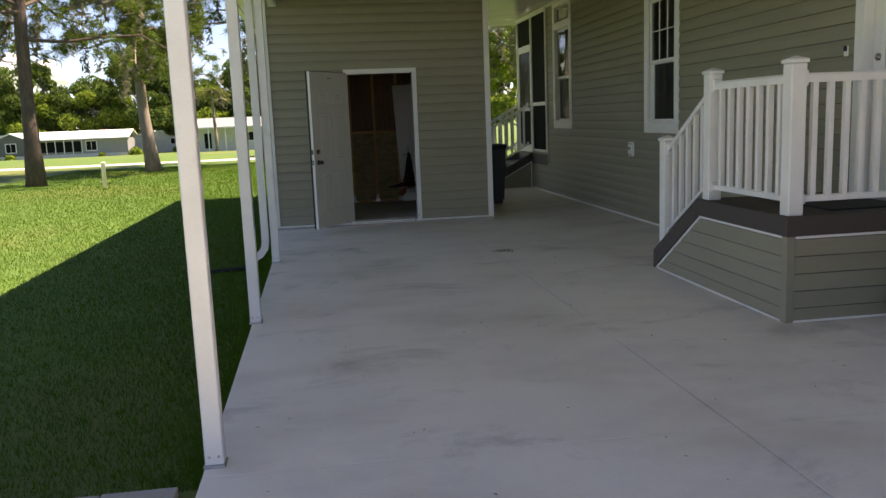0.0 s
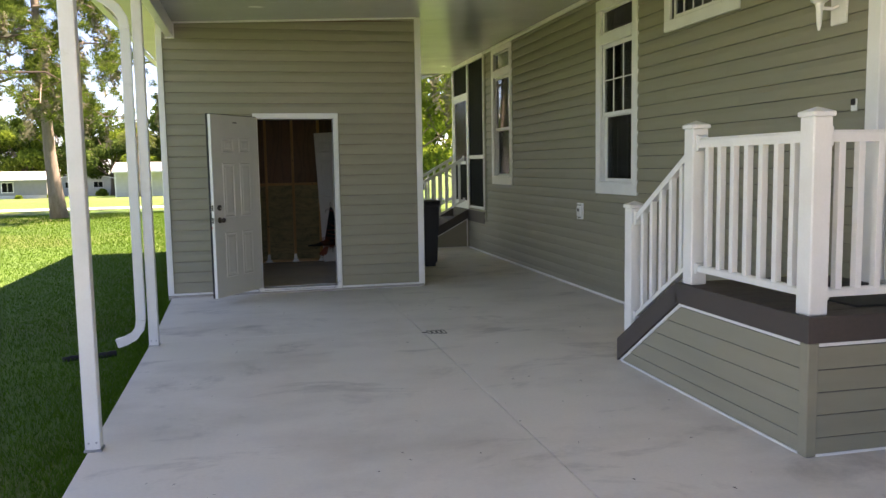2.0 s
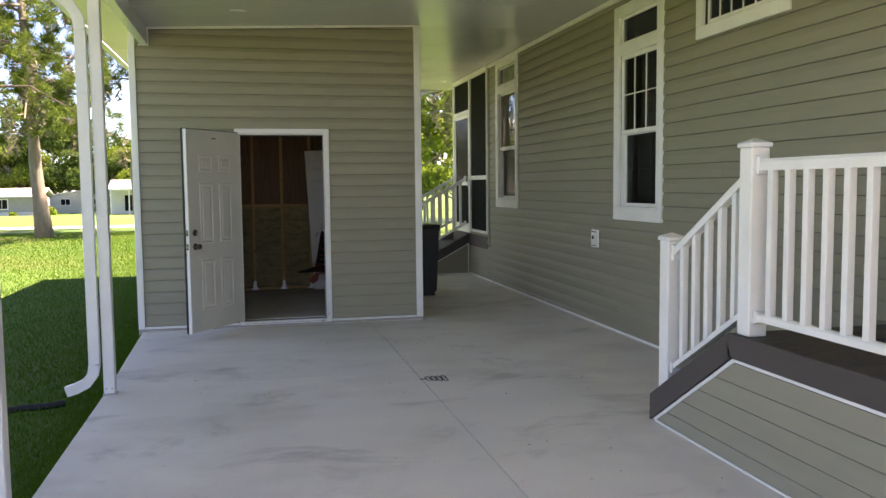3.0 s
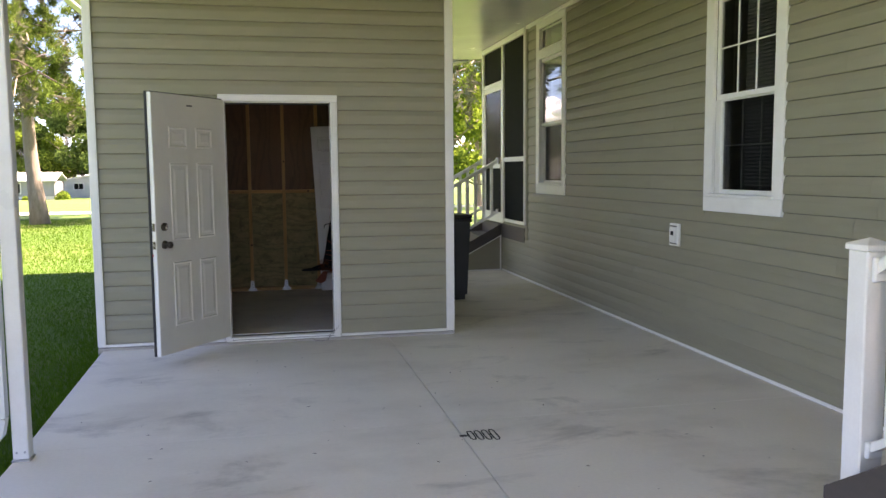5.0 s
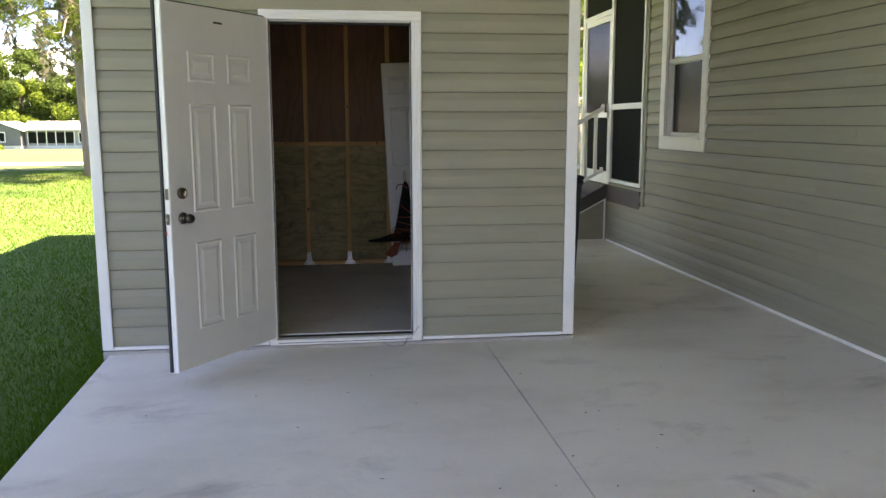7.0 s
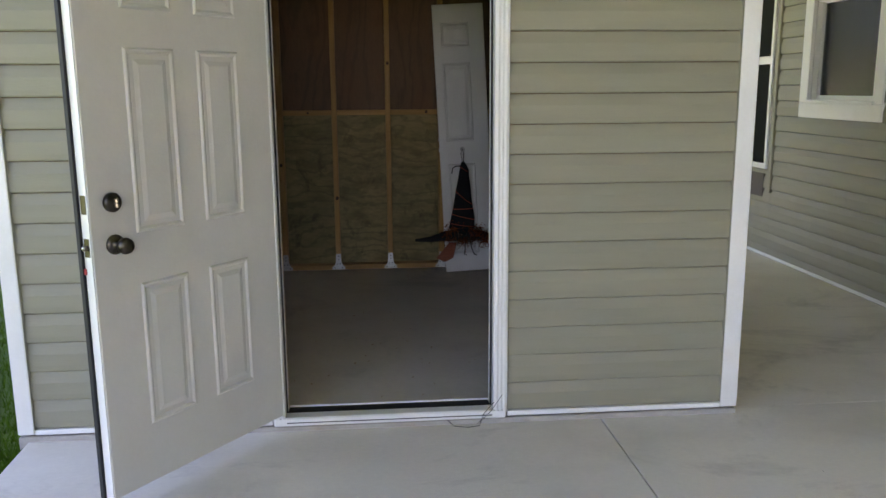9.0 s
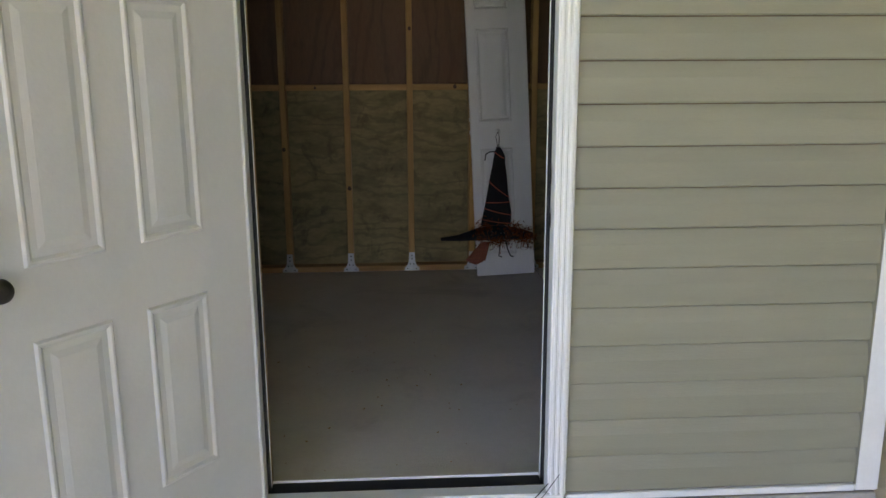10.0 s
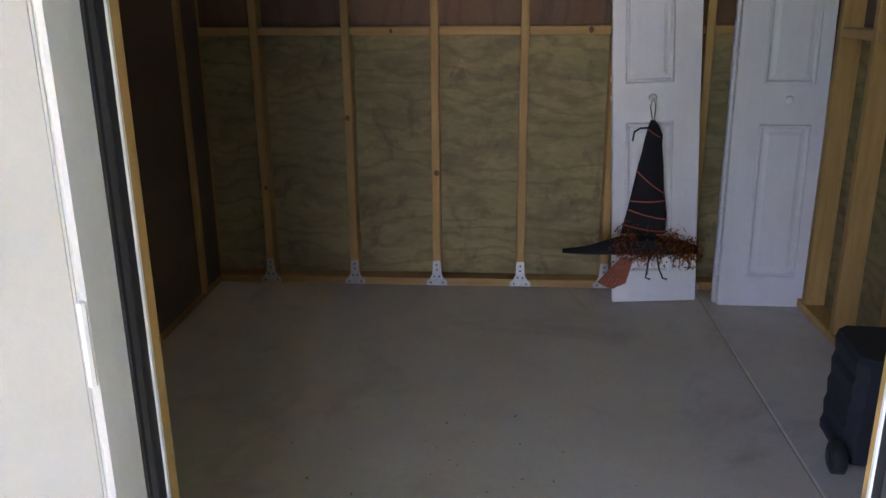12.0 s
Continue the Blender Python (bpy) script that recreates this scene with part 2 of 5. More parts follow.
cb.inputs["Emission Color"].default_value, cb.inputs["Emission Strength"].default_value = (0.8, 0.87, 1.0, 1), 0.22


def glass_material(name, tint, rough=0.0, edge=0.85, face=0.05):
    m = bpy.data.materials.new(name)
    m.use_nodes = True
    n, l = m.node_tree.nodes, m.node_tree.links
    n.remove(n["Principled BSDF"])
    g, t, mx, f = n.new("ShaderNodeBsdfGlossy"), n.new("ShaderNodeBsdfTransparent"), n.new("ShaderNodeMixShader"), n.new("ShaderNodeLayerWeight")
    f.inputs["Blend"].default_value = 0.5
    p5, sc = n.new("ShaderNodeMath"), n.new("ShaderNodeMath")
    p5.operation, sc.operation = "POWER", "MULTIPLY_ADD"
    p5.inputs[1].default_value = 4.0
    sc.inputs[1].default_value, sc.inputs[2].default_value = edge, face
    l.new(f.outputs["Facing"], p5.inputs[0])
    l.new(p5.outputs[0], sc.inputs[0])
    g.inputs["Roughness"].default_value = rough
    t.inputs["Color"].default_value = rgb(tint)
    l.new(sc.outputs[0], mx.inputs[0])
    l.new(t.outputs[0], mx.inputs[1])
    l.new(g.outputs[0], mx.inputs[2])
    l.new(mx.outputs[0], n["Material Output"].inputs["Surface"])
    return m


GLASS = glass_material("window_glass", (0.72, 0.74, 0.72))
SCREENGLASS = glass_material("screened_window_glass", (0.42, 0.43, 0.42), 0.18, 0.30, 0.045)
MIRRORGLASS = glass_material("coated_window_glass", (0.6, 0.62, 0.6))


# ---- building blocks ----
def link(name, bm, mat, parent=None, smooth=False):
    me = bpy.data.meshes.new(name)
    bm.to_mesh(me)
    bm.free()
    if smooth:
        for p in me.polygons:
            p.use_smooth = True
    me.materials.append(mat)
    ob = new(name, me)
    ob.parent = parent
    return ob


def part(name, bm, mat, parent, label="", smooth=False):
    ob = link(name, bm, mat, parent, smooth)
    return tagged(ob, label) if label else ob


def thing(name, label, category, at=None, group="", kind=""):
    ob = new(name)
    ob.empty_display_size = 0.1
    if at is not None:
        ob.matrix_basis = at
    return tagged(ob, label, category, group, kind)


def add_box(bm, x0, x1, y0, y1, z0, z1, bevel=0.0, m=None):
    v = bmesh.ops.create_cube(bm, size=1.0)["verts"]
    for p in v:
        p.co = Vector(((x0 + x1) / 2 + p.co.x * (x1 - x0), (y0 + y1) / 2 + p.co.y * (y1 - y0), (z0 + z1) / 2 + p.co.z * (z1 - z0)))
    if bevel:
        e = list({e for p in v for e in p.link_edges})
        v = bmesh.ops.bevel(bm, geom=e, offset=bevel, segments=1, affect="EDGES")["verts"]
    if m is not None:
        for p in {p for p in v}:
            p.co = m @ p.co
    return bm


def boxbm(*a, **k):
    return add_box(bmesh.new(), *a, **k)


def add_lathe(bm, profile, seg=20, m=None):
    """Solid of revolution round z from (radius, height) pairs."""
    rings = []
    for r, z in profile:
        rings.append([bm.verts.new((r * math.cos(2 * math.pi * i / seg), r * math.sin(2 * math.pi * i / seg), z)) for i in range(seg)])
    for a, b in zip(rings, rings[1:]):
        for i in range(seg):
            bm.faces.new((a[i], a[(i + 1) % seg], b[(i + 1) % seg], b[i]))
    bm.faces.new(list(reversed(rings[0])))
    bm.faces.new(rings[-1])
    if m is not None:
        for ring in rings:
            for v in ring:
                v.co = m @ v.co
    return bm


def add_tube(bm, pts, radii, seg=8, squash=1.0):
    """A tapered tube along points."""
    rings = []
    pts = [Vector(p) for p in pts]
    for i, p in enumerate(pts):
        d = (pts[min(i + 1, len(pts) - 1)] - pts[max(i - 1, 0)]).normalized()
        side = d.cross(Vector((0, 0, 1)))
        side = side.normalized() if side.length > 0.05 else Vector((1, 0, 0))
        up = side.cross(d).normalized()
        r = radii[i] if hasattr(radii, "__len__") else radii
        rings.append([bm.verts.new(p + side * r * math.cos(2 * math.pi * k / seg) + up * r * squash * math.sin(2 * math.pi * k / seg)) for k in range(seg)])
    for a, b in zip(rings, rings[1:]):
        for k in range(seg):
            bm.faces.new((a[k], a[(k + 1) % seg], b[(k + 1) % seg], b[k]))
    bm.faces.new(list(reversed(rings[0])))
    bm.faces.new(rings[-1])
    return bm


def add_prism(bm, outline, lo, hi, axis="y"):
    """Extrudes a 2D outline along an axis: (x, z) along y, or (y, z) along x."""
    def put(p, h):
        return (p[0], h, p[1]) if axis == "y" else (h, p[0], p[1]) if axis == "x" else (p[0], p[1], h)
    a = [bm.verts.new(put(p, lo)) for p in outline]
    b = [bm.verts.new(put(p, hi)) for p in outline]
    n = len(outline)
    bm.faces.new(a)
    bm.faces.new(list(reversed(b)))
    for i in range(n):
        bm.faces.new((a[i], b[i], b[(i + 1) % n], a[(i + 1) % n]))
    bmesh.ops.recalc_face_normals(bm, faces=bm.faces)
    return bm


def raw(name, verts, faces, mat, parent=None, smooth=False):
    me = bpy.data.meshes.new(name)
    me.from_pydata(verts, [], faces)
    if smooth:
        me.polygons.foreach_set("use_smooth", [True] * len(me.polygons))
    me.materials.append(mat)
    ob = new(name, me)
    ob.parent = parent
    return ob


BOARD_FACES = [(0, 1, 7, 6), (1, 2, 8, 7), (2, 3, 9, 8), (3, 4, 10, 9), (4, 5, 11, 10), (5, 0, 6, 11), (5, 4, 3, 2, 1, 0), (6, 7, 8, 9, 10, 11)]
LAP = ((0.0, 0.0), (0.0130, 0.0), (0.0165, 0.04), (0.0178, 0.22), (0.0166, 0.62), (0.0105, 0.82), (0.0042, 1.0), (0.0, 1.0))
LAP_FACES = [(k, (k + 1) % 8, 8 + (k + 1) % 8, 8 + k) for k in range(8)] + [tuple(range(7, -1, -1)), tuple(range(8, 16))]


def board(parent, plane, axis, sign, a0, a1, z0, h, top0=None, top1=None):
    """One bowed siding course with a rolled lower edge and a narrow gap under the next lap.
    axis: the one it runs along; sign: the way it faces on the other."""
    verts = []
    for a, top in ((a0, top0), (a1, top1)):
        zt = z0 + h if top is None else top
        zt -= min(0.0026, 0.2 * (zt - z0))
        for out, f in LAP:
            q = plane + sign * out
            z = z0 + 0.001 + (zt - z0 - 0.001) * f
            verts.append((a, q, z) if axis == "x" else (q, a, z))
    return raw("siding_board", verts, LAP_FACES, SIDING, parent)


def clad(parent, plane, axis, sign, a0, a1, z_start, h, z_end, holes=(), top=None, joints=None):
    """Siding courses over a wall, cut round openings (a0, a1, z0, z1), with butt joints every few metres."""
    rng = random.Random(int(abs(plane) * 1000))
    z = z_start
    k = 0
    while z < z_end - 0.01:
        zt = min(z + h, z_end)
        spans = [(a0, a1)]
        for h0, h1, b, t in holes:
            if b < zt - 0.012 and t > z + 0.012:
                spans = [s for p, q in spans for s in ((p, min(q, h0)), (max(p, h1), q)) if s[1] - s[0] > 0.02]
        for h0, h1, bb, t in holes:
            if z + 0.012 < t < zt - 0.012 and bb < z:
                board(parent, plane, axis, sign, h0, h1, t, zt - t)
            if z + 0.012 < bb < zt - 0.012 and t > zt:
                board(parent, plane, axis, sign, h0, h1, z, bb - z)
        cuts = [a0 + rng.uniform(0.6, 3.6) + i * 3.66 for i in range(12)] if joints else []
        for p, q in spans:
            edges = [p] + [c for c in cuts if p + 0.3 < c < q - 0.3] + [q]
            for u, v in zip(edges, edges[1:]):
                if top:
                    board(parent, plane, axis, sign, u, v - 0.0015, z, zt - z, min(zt, top(u)), min(zt, top(v)))
                else:
                    board(parent, plane, axis, sign, u, v - 0.0015, z, zt - z)
        z += h
        k += 1


# ---- the plan ----
WALL_X = 4.225          # face of the house wall
SHED_Y = 11.395         # face of the shed's front
SHED_X0, SHED_X1 = -0.60, 2.458
SHED_BACK = 14.50
SHED_FLOOR = 0.03
GROUND = -0.05
DECK_Z = 0.718
COURSE = 0.1233
HOUSE_COURSE = 0.1233


def roof_z(x):
    return 3.19 + (x + 0.53) * 0.0396


def lie(y):
    """Height of the lawn: level by the house, falling gently towards the far houses."""
    fall = min(1.0, max(0.0, (y - 42) / 85))
    return GROUND - 1.86 * fall * fall * (3 - 2 * fall)


# ground, one sheet to the horizon
bm = bmesh.new()
bmesh.ops.create_grid(bm, x_segments=240, y_segments=240, size=1200)
for v in bm.verts:
    v.co.z = lie(v.co.y)
ground = tagged(link("ground", bm, LAWN), "mown green lawn reaching to the far houses and trees", "lawn", kind="structure")

# carport slab in separate panels with tooled joints
floor = thing("floor", "grey concrete carport slab with tooled joints and dark stains", "concrete floor", kind="structure")
bm = boxbm(-0.48, 4.4, -5.9, 18.4, -0.30, -0.022)
part("joint_bed", bm, JOINT, floor)
JX, JW = 1.852, 0.0028
for x0, x1 in ((-0.555, JX - JW), (JX + JW, 4.42)):
    ys = [-6, -1.2, 3.30, 8.80, 11.40, 15.0, 18.5] if x0 < 0 else [-6, -1.2, 3.30, 8.80, 11.43, 15.0, 18.5]
    for y0, y1 in zip(ys, ys[1:]):
        bm = boxbm(x0, x1, y0 + 0.0015, y1 - 0.0015, -0.28, 0.0, bevel=0.002)
        for v in bm.verts:
            if v.co.x < -0.5:        # the lawn edge runs slightly askew
                v.co.x += 0.083 - 0.032 * min(1.0, max(0.0, (v.co.y - 3.3) / 5.5)) - 0.07 * min(1.0, max(0.0, (v.co.y - 8.8) / 2.6))
            elif abs(v.co.x - JX) < 0.02:   # so does the long joint
                v.co.x += 0.055 * min(1.0, max(0.0, (11.4 - v.co.y) / 8.1))
        part("slab_panel", bm, CONCRETE, floor)

# carport roof of flat aluminium pans, sloping down to the lawn
RX0, RY0, RY1 = -0.98, 2.78, 17.95
bm = bmesh.new()
n_pan = 12
for i in range(n_pan):
    y0, y1 = RY0 + (RY1 - RY0) * i / n_pan, RY0 + (RY1 - RY0) * (i + 1) / n_pan
    outline = [(RX0, roof_z(RX0)), (WALL_X + 0.25, roof_z(WALL_X + 0.25)), (WALL_X + 0.25, roof_z(WALL_X + 0.25) + 0.08), (RX0, roof_z(RX0) + 0.08)]
    add_prism(bm, outline, y0 + 0.002, y1 - 0.002, "y")
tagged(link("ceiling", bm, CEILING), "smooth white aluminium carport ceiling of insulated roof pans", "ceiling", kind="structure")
bm = add_prism(bmesh.new(), [(RX0, roof_z(RX0) + 0.083), (WALL_X + 0.3, roof_z(WALL_X + 0.3) + 0.083), (WALL_X + 0.3, roof_z(WALL_X + 0.3) + 0.1), (RX0, roof_z(RX0) + 0.1)], RY0, RY1, "y")
tagged(link("roof", bm, METALROOF), "flat white metal carport roof sheet", "roof", kind="structure")

# beam over the posts, fascia and gutter
BEAM_X = -0.46
bm = boxbm(BEAM_X - 0.04, BEAM_X + 0.04, RY0 + 0.05, SHED_Y - 0.01, 3.02, roof_z(BEAM_X) - 0.004, bevel=0.004)
tagged(link("beam", bm, ALU), "white aluminium carport beam on slim posts", "beam", kind="structure")
gutter = thing("gutter", "white aluminium gutter along the carport eave", "gutter", kind="structure")
zg = roof_z(RX0)
part("gutter_channel", add_prism(bmesh.new(), [(RX0 - 0.10, zg + 0.09), (RX0 - 0.10, zg + 0.02), (RX0 - 0.07, zg - 0.02), (RX0 - 0.004, zg - 0.02), (RX0 - 0.004, zg - 0.01), (RX0 - 0.065, zg - 0.01), (RX0 - 0.09, zg + 0.022), (RX0 - 0.09, zg + 0.09)], RY0, RY1, "y"), ALU, gutter)
for y, nm in ((RY0 - 0.03, "front"), (RY1 + 0.004, "back")):
    bm = add_prism(bmesh.new(), [(RX0, zg - 0.03), (WALL_X, roof_z(WALL_X) - 0.03), (WALL_X, roof_z(WALL_X) + 0.12), (RX0, zg + 0.12)], y, y + 0.026, "y")
    tagged(link("fascia_" + nm, bm, ALU), "white aluminium fascia closing the carport roof edge", "fascia", kind="structure")

# ---- the house ----
house = thing("wall_house", "house wall clad in sage taupe vinyl lap siding", "wall", kind="structure")
HOLES = [(9.045, 10.06, 1.16, 3.272), (13.18, 14.235, 1.19, 3.36), (7.27, 8.49, 2.69, 3.15), (4.83, 5.87, 0.69, 2.87)]
CUT = [(9.155, 9.945, 1.27, 3.17), (13.29, 14.12, 1.30, 3.24), (7.39, 8.36, 2.80, 3.04), (4.92, 5.76, 0.70, 2.78)]
bm = bmesh.new()
ys = sorted({-6.0, 14.62, *[c for h in CUT for c in h[:2]]})
for y0, y1 in zip(ys, ys[1:]):
    mid = (y0 + y1) / 2
    bands = [(-0.25, 3.40)]
    for c in CUT:
        if c[0] < mid < c[1]:
            bands = [(-0.25, c[2]), (c[3], 3.40)]
    for b, t in bands:
        add_box(bm, WALL_X, WALL_X + 0.14, y0, y1, b, t)
# near-black so the shade lines under the laps are put into its colour
part("sheathing", bm, JOINT, house)
clad(house, WALL_X, "y", -1, -6.0, 14.60, -0.0425, HOUSE_COURSE, 3.38, HOLES, joints=True)
part("starter_trim", boxbm(WALL_X - 0.022, WALL_X, -6.0, 15.84, 0.005, 0.028), WHITE, house, "white starter strip along the slab")
part("corner_post", boxbm(WALL_X - 0.03, WALL_X + 0.02, 14.602, 14.66, 0.55, 3.36, bevel=0.004), SIDING, house)
part("ceiling_moulding", boxbm(WALL_X - 0.05, WALL_X, RY0, 14.6, 3.325, 3.374, bevel=0.008), WHITE, house)

# rooms and roof that close the house behind the openings
bm = bmesh.new()
add_box(bm, WALL_X + 0.14, 8.0, -6.0, 14.62, 0.45, 0.60)
add_box(bm, WALL_X + 0.14, 8.0, -6.0, 14.62, 3.30, 3.40)
add_box(bm, 7.9, 8.0, -6.0, 14.62, -0.2, 3.3)
add_box(bm, WALL_X + 0.14, 7.9, -6.1, -6.0, -0.2, 3.3)
add_box(bm, WALL_X, 7.9, 14.62, 14.72, -0.2, 3.3)
for y in (3.0, 7.0, 11.5):
    add_box(bm, WALL_X + 0.14, 7.9, y, y + 0.1, 0.6, 3.3)
tagged(link("wall_inside", bm, ROOM), "dim painted room walls behind the windows", "wall", kind="structure")
bm = add_prism(bmesh.new(), [(WALL_X - 0.0, 3.55), (8.4, 4.9), (12.8, 3.5), (12.8, 3.42), (8.4, 4.8), (WALL_X - 0.0, 3.47)], -6.3, 20.0, "y")
tagged(link("roof_house", bm, GREYROOF), "low grey shingle roof of the house", "roof", kind="structure")


# ---- windows and doors of the house ----
def frame_trim(parent, y0, y1, z0, z1, w, depth, name="casing", x=WALL_X, sill=0.0):
    """Four mitre-less boards round an opening in the house wall."""
    for nm, a in (("head_casing", (y0, y1, z1 - w, z1)), ("sill_casing", (y0, y1, z0, z0 + w)), ("side_casing", (y0, y0 + w, z0 + w, z1 - w)), ("side_casing", (y1 - w, y1, z0 + w, z1 - w))):
        part(nm, boxbm(x - depth, x + 0.06, *a, bevel=0.004), WHITE, parent)


def sash(parent, y0, y1, z0, z1, x, rail=0.035, glass=GLASS, cols=0, rows=0, mx=0.0):
    s = part("sash", boxbm(x, x + 0.03, y0, y0 + rail, z0, z1, bevel=0.003), WHITE, parent)
    bm = s.data
    bm2 = bmesh.new()
    bm2.from_mesh(bm)
    add_box(bm2, x, x + 0.03, y1 - rail, y1, z0, z1, bevel=0.003)
    add_box(bm2, x, x + 0.03, y0 + rail, y1 - rail, z0, z0 + rail, bevel=0.003)
    add_box(bm2, x, x + 0.03, y0 + rail, y1 - rail, z1 - rail, z1, bevel=0.003)
    bm2.to_mesh(bm)
    bm2.free()
    p = part("pane", boxbm(x + 0.012, x + 0.018, y0 + rail, y1 - rail, z0 + rail, z1 - rail), glass, s)
    p.visible_shadow = False
    for i in range(1, cols):
        y = y0 + rail + (y1 - y0 - 2 * rail) * i / cols
        part("muntin", boxbm(x + 0.003 + mx, x + 0.0115 + mx, y - 0.005, y + 0.005, z0 + rail, z1 - rail), WHITE, s)
    for i in range(1, rows):
        z = z0 + rail + (z1 - z0 - 2 * rail) * i / rows
        part("muntin", boxbm(x + 0.0035 + mx, x + 0.011 + mx, y0 + rail, y1 - rail, z - 0.005, z + 0.005), WHITE, s)
    return s


def tall_window(name, y0, y1, z0, z1, label, muntins, blinds):
    w = thing(name, label, "window", kind="structure")
    frame_trim(w, y0, y1, z0, z1, 0.115, 0.028)
    zt = z1 - 0.43                         # transom bar between small upper light and sashes
    iy0, iy1 = y0 + 0.112, y1 - 0.112
    part("transom_bar", boxbm(WALL_X - 0.032, WALL_X + 0.06, y0 + 0.116, y1 - 0.116, zt - 0.06, zt + 0.05, bevel=0.005), WHITE, w)
    part("window_sill", boxbm(WALL_X - 0.045, WALL_X + 0.05, y0 + 0.09, y1 - 0.09, z0 + 0.112, z0 + 0.137, bevel=0.004), WHITE, w)
    sash(w, iy0, iy1, zt + 0.05, z1 - 0.112, WALL_X + 0.004, 0.025, GLASS)
    zm = z0 + 0.85
    sash(w, iy0, iy1, zm, zt - 0.06, WALL_X + 0.006, 0.04, MIRRORGLASS, 3 if muntins else 0, 2 if muntins else 0)
    sash(w, iy0, iy1, z0 + 0.13, zm + 0.03, WALL_X + 0.04, 0.04, SCREENGLASS, 3 if muntins else 0, 2 if muntins else 0, 0.016)
    for ya, yb in ((iy0, iy0 + 0.012), (iy1 - 0.012, iy1)):
        part("jamb_liner", boxbm(WALL_X + 0.002, WALL_X + 0.0395, ya, yb, z0 + 0.138, zm - 0.001), WHITE, w)
    if blinds:
        b = thing("window_blind", "white slatted window blind hanging half across the pane", "blind")
        for i in range(54):
            z = z0 + 0.2 + i * 0.027
            part("slat", add_prism(bmesh.new(), [(WALL_X + 0.080, z + 0.016), (WALL_X + 0.082, z + 0.0175), (WALL_X + 0.097, z + 0.0015), (WALL_X + 0.095, z)], iy0 + 0.04, iy0 + 0.52, "y"), BLIND, b)
        part("head_rail", boxbm(WALL_X + 0.083, WALL_X + 0.125, iy0 + 0.02, iy1 - 0.02, z0 + 0.2 + 54 * 0.027, z0 + 0.24 + 54 * 0.027), BLIND, b)
    return w


tall_window("window_1", 9.045, 10.06, 1.16, 3.272, "tall white double-hung window with grid muntins and transom light", True, True)
tall_window("window_2", 13.18, 14.235, 1.19, 3.36, "tall white double-hung window reflecting trees, with transom light", False, False)
w3 = thing("window_3", "small white horizontal window with narrow muntins high on the wall", "window", kind="structure")
frame_trim(w3, 7.27, 8.49, 2.69, 3.15, 0.10, 0.03)
sash(w3, 7.375, 8.385, 2.795, 3.045, WALL_X + 0.004, 0.035, GLASS, 6, 0)

# house door: half-glazed, nine panes, two raised panels
door1 = thing("door_1", "white half-glazed house door with nine panes, closed", "door", kind="structure")
DY0, DY1, DX, DZ0 = 4.925, 5.755, WALL_X + 0.055, 0.738
for nm, a in (("head_casing", (4.83, 5.87, 2.775, 2.87)), ("side_casing", (5.757, 5.87, 0.70, 2.774)), ("side_casing", (4.83, 4.923, 0.70, 2.774))):
    part(nm, boxbm(WALL_X - 0.03, WALL_X + 0.10, *a, bevel=0.006), WHITE, door1)
part("threshold", boxbm(WALL_X - 0.05, WALL_X + 0.12, DY0, DY1, 0.7185, 0.737, bevel=0.004), GALV, door1)
leaf = bmesh.new()
GZ0, GZ1, GY0, GY1 = 1.64, 2.58, 5.06, 5.62
add_box(leaf, DX, DX + 0.045, DY0 + 0.003, DY1 - 0.003, DZ0, GZ0)
add_box(leaf, DX, DX + 0.045, DY0 + 0.003, DY1 - 0.003, GZ1, 2.772)
add_box(leaf, DX, DX + 0.045, DY0 + 0.003, GY0, GZ0, GZ1)
add_box(leaf, DX, DX + 0.045, GY1, DY1 - 0.003, GZ0, GZ1)
lf = part("leaf", leaf, WHITE, door1)
for a in ((GY0 - 0.03, GY1 + 0.03, GZ0 - 0.03, GZ0 + 0.01), (GY0 - 0.03, GY1 + 0.03, GZ1 - 0.01, GZ1 + 0.03), (GY0 - 0.03, GY0 + 0.01, GZ0 + 0.01, GZ1 - 0.01), (GY1 - 0.01, GY1 + 0.03, GZ0 + 0.01, GZ1 - 0.01)):
    part("glazing_bead", boxbm(DX - 0.014, DX, *a, bevel=0.004), WHITE, lf)
for i in range(3):
    for j in range(3):
        y0, z0 = GY0 + (GY1 - GY0) * i / 3, GZ0 + (GZ1 - GZ0) * j / 3
        p = part("pane", boxbm(DX + 0.014, DX + 0.02, y0 + 0.011, y0 + (GY1 - GY0) / 3 - 0.011, z0 + 0.011, z0 + (GZ1 - GZ0) / 3 - 0.011), GLASS, lf)
        p.visible_shadow = False
for i in (1, 2):
    y = GY0 + (GY1 - GY0) * i / 3
    part("muntin", boxbm(DX - 0.004, DX + 0.03, y - 0.0115, y + 0.0115, GZ0, GZ1, bevel=0.003), WHITE, lf)
    z = GZ0 + (GZ1 - GZ0) * i / 3
    part("muntin", boxbm(DX - 0.0035, DX + 0.0295, GY0, GY1, z - 0.0115, z + 0.0115, bevel=0.003), WHITE, lf)


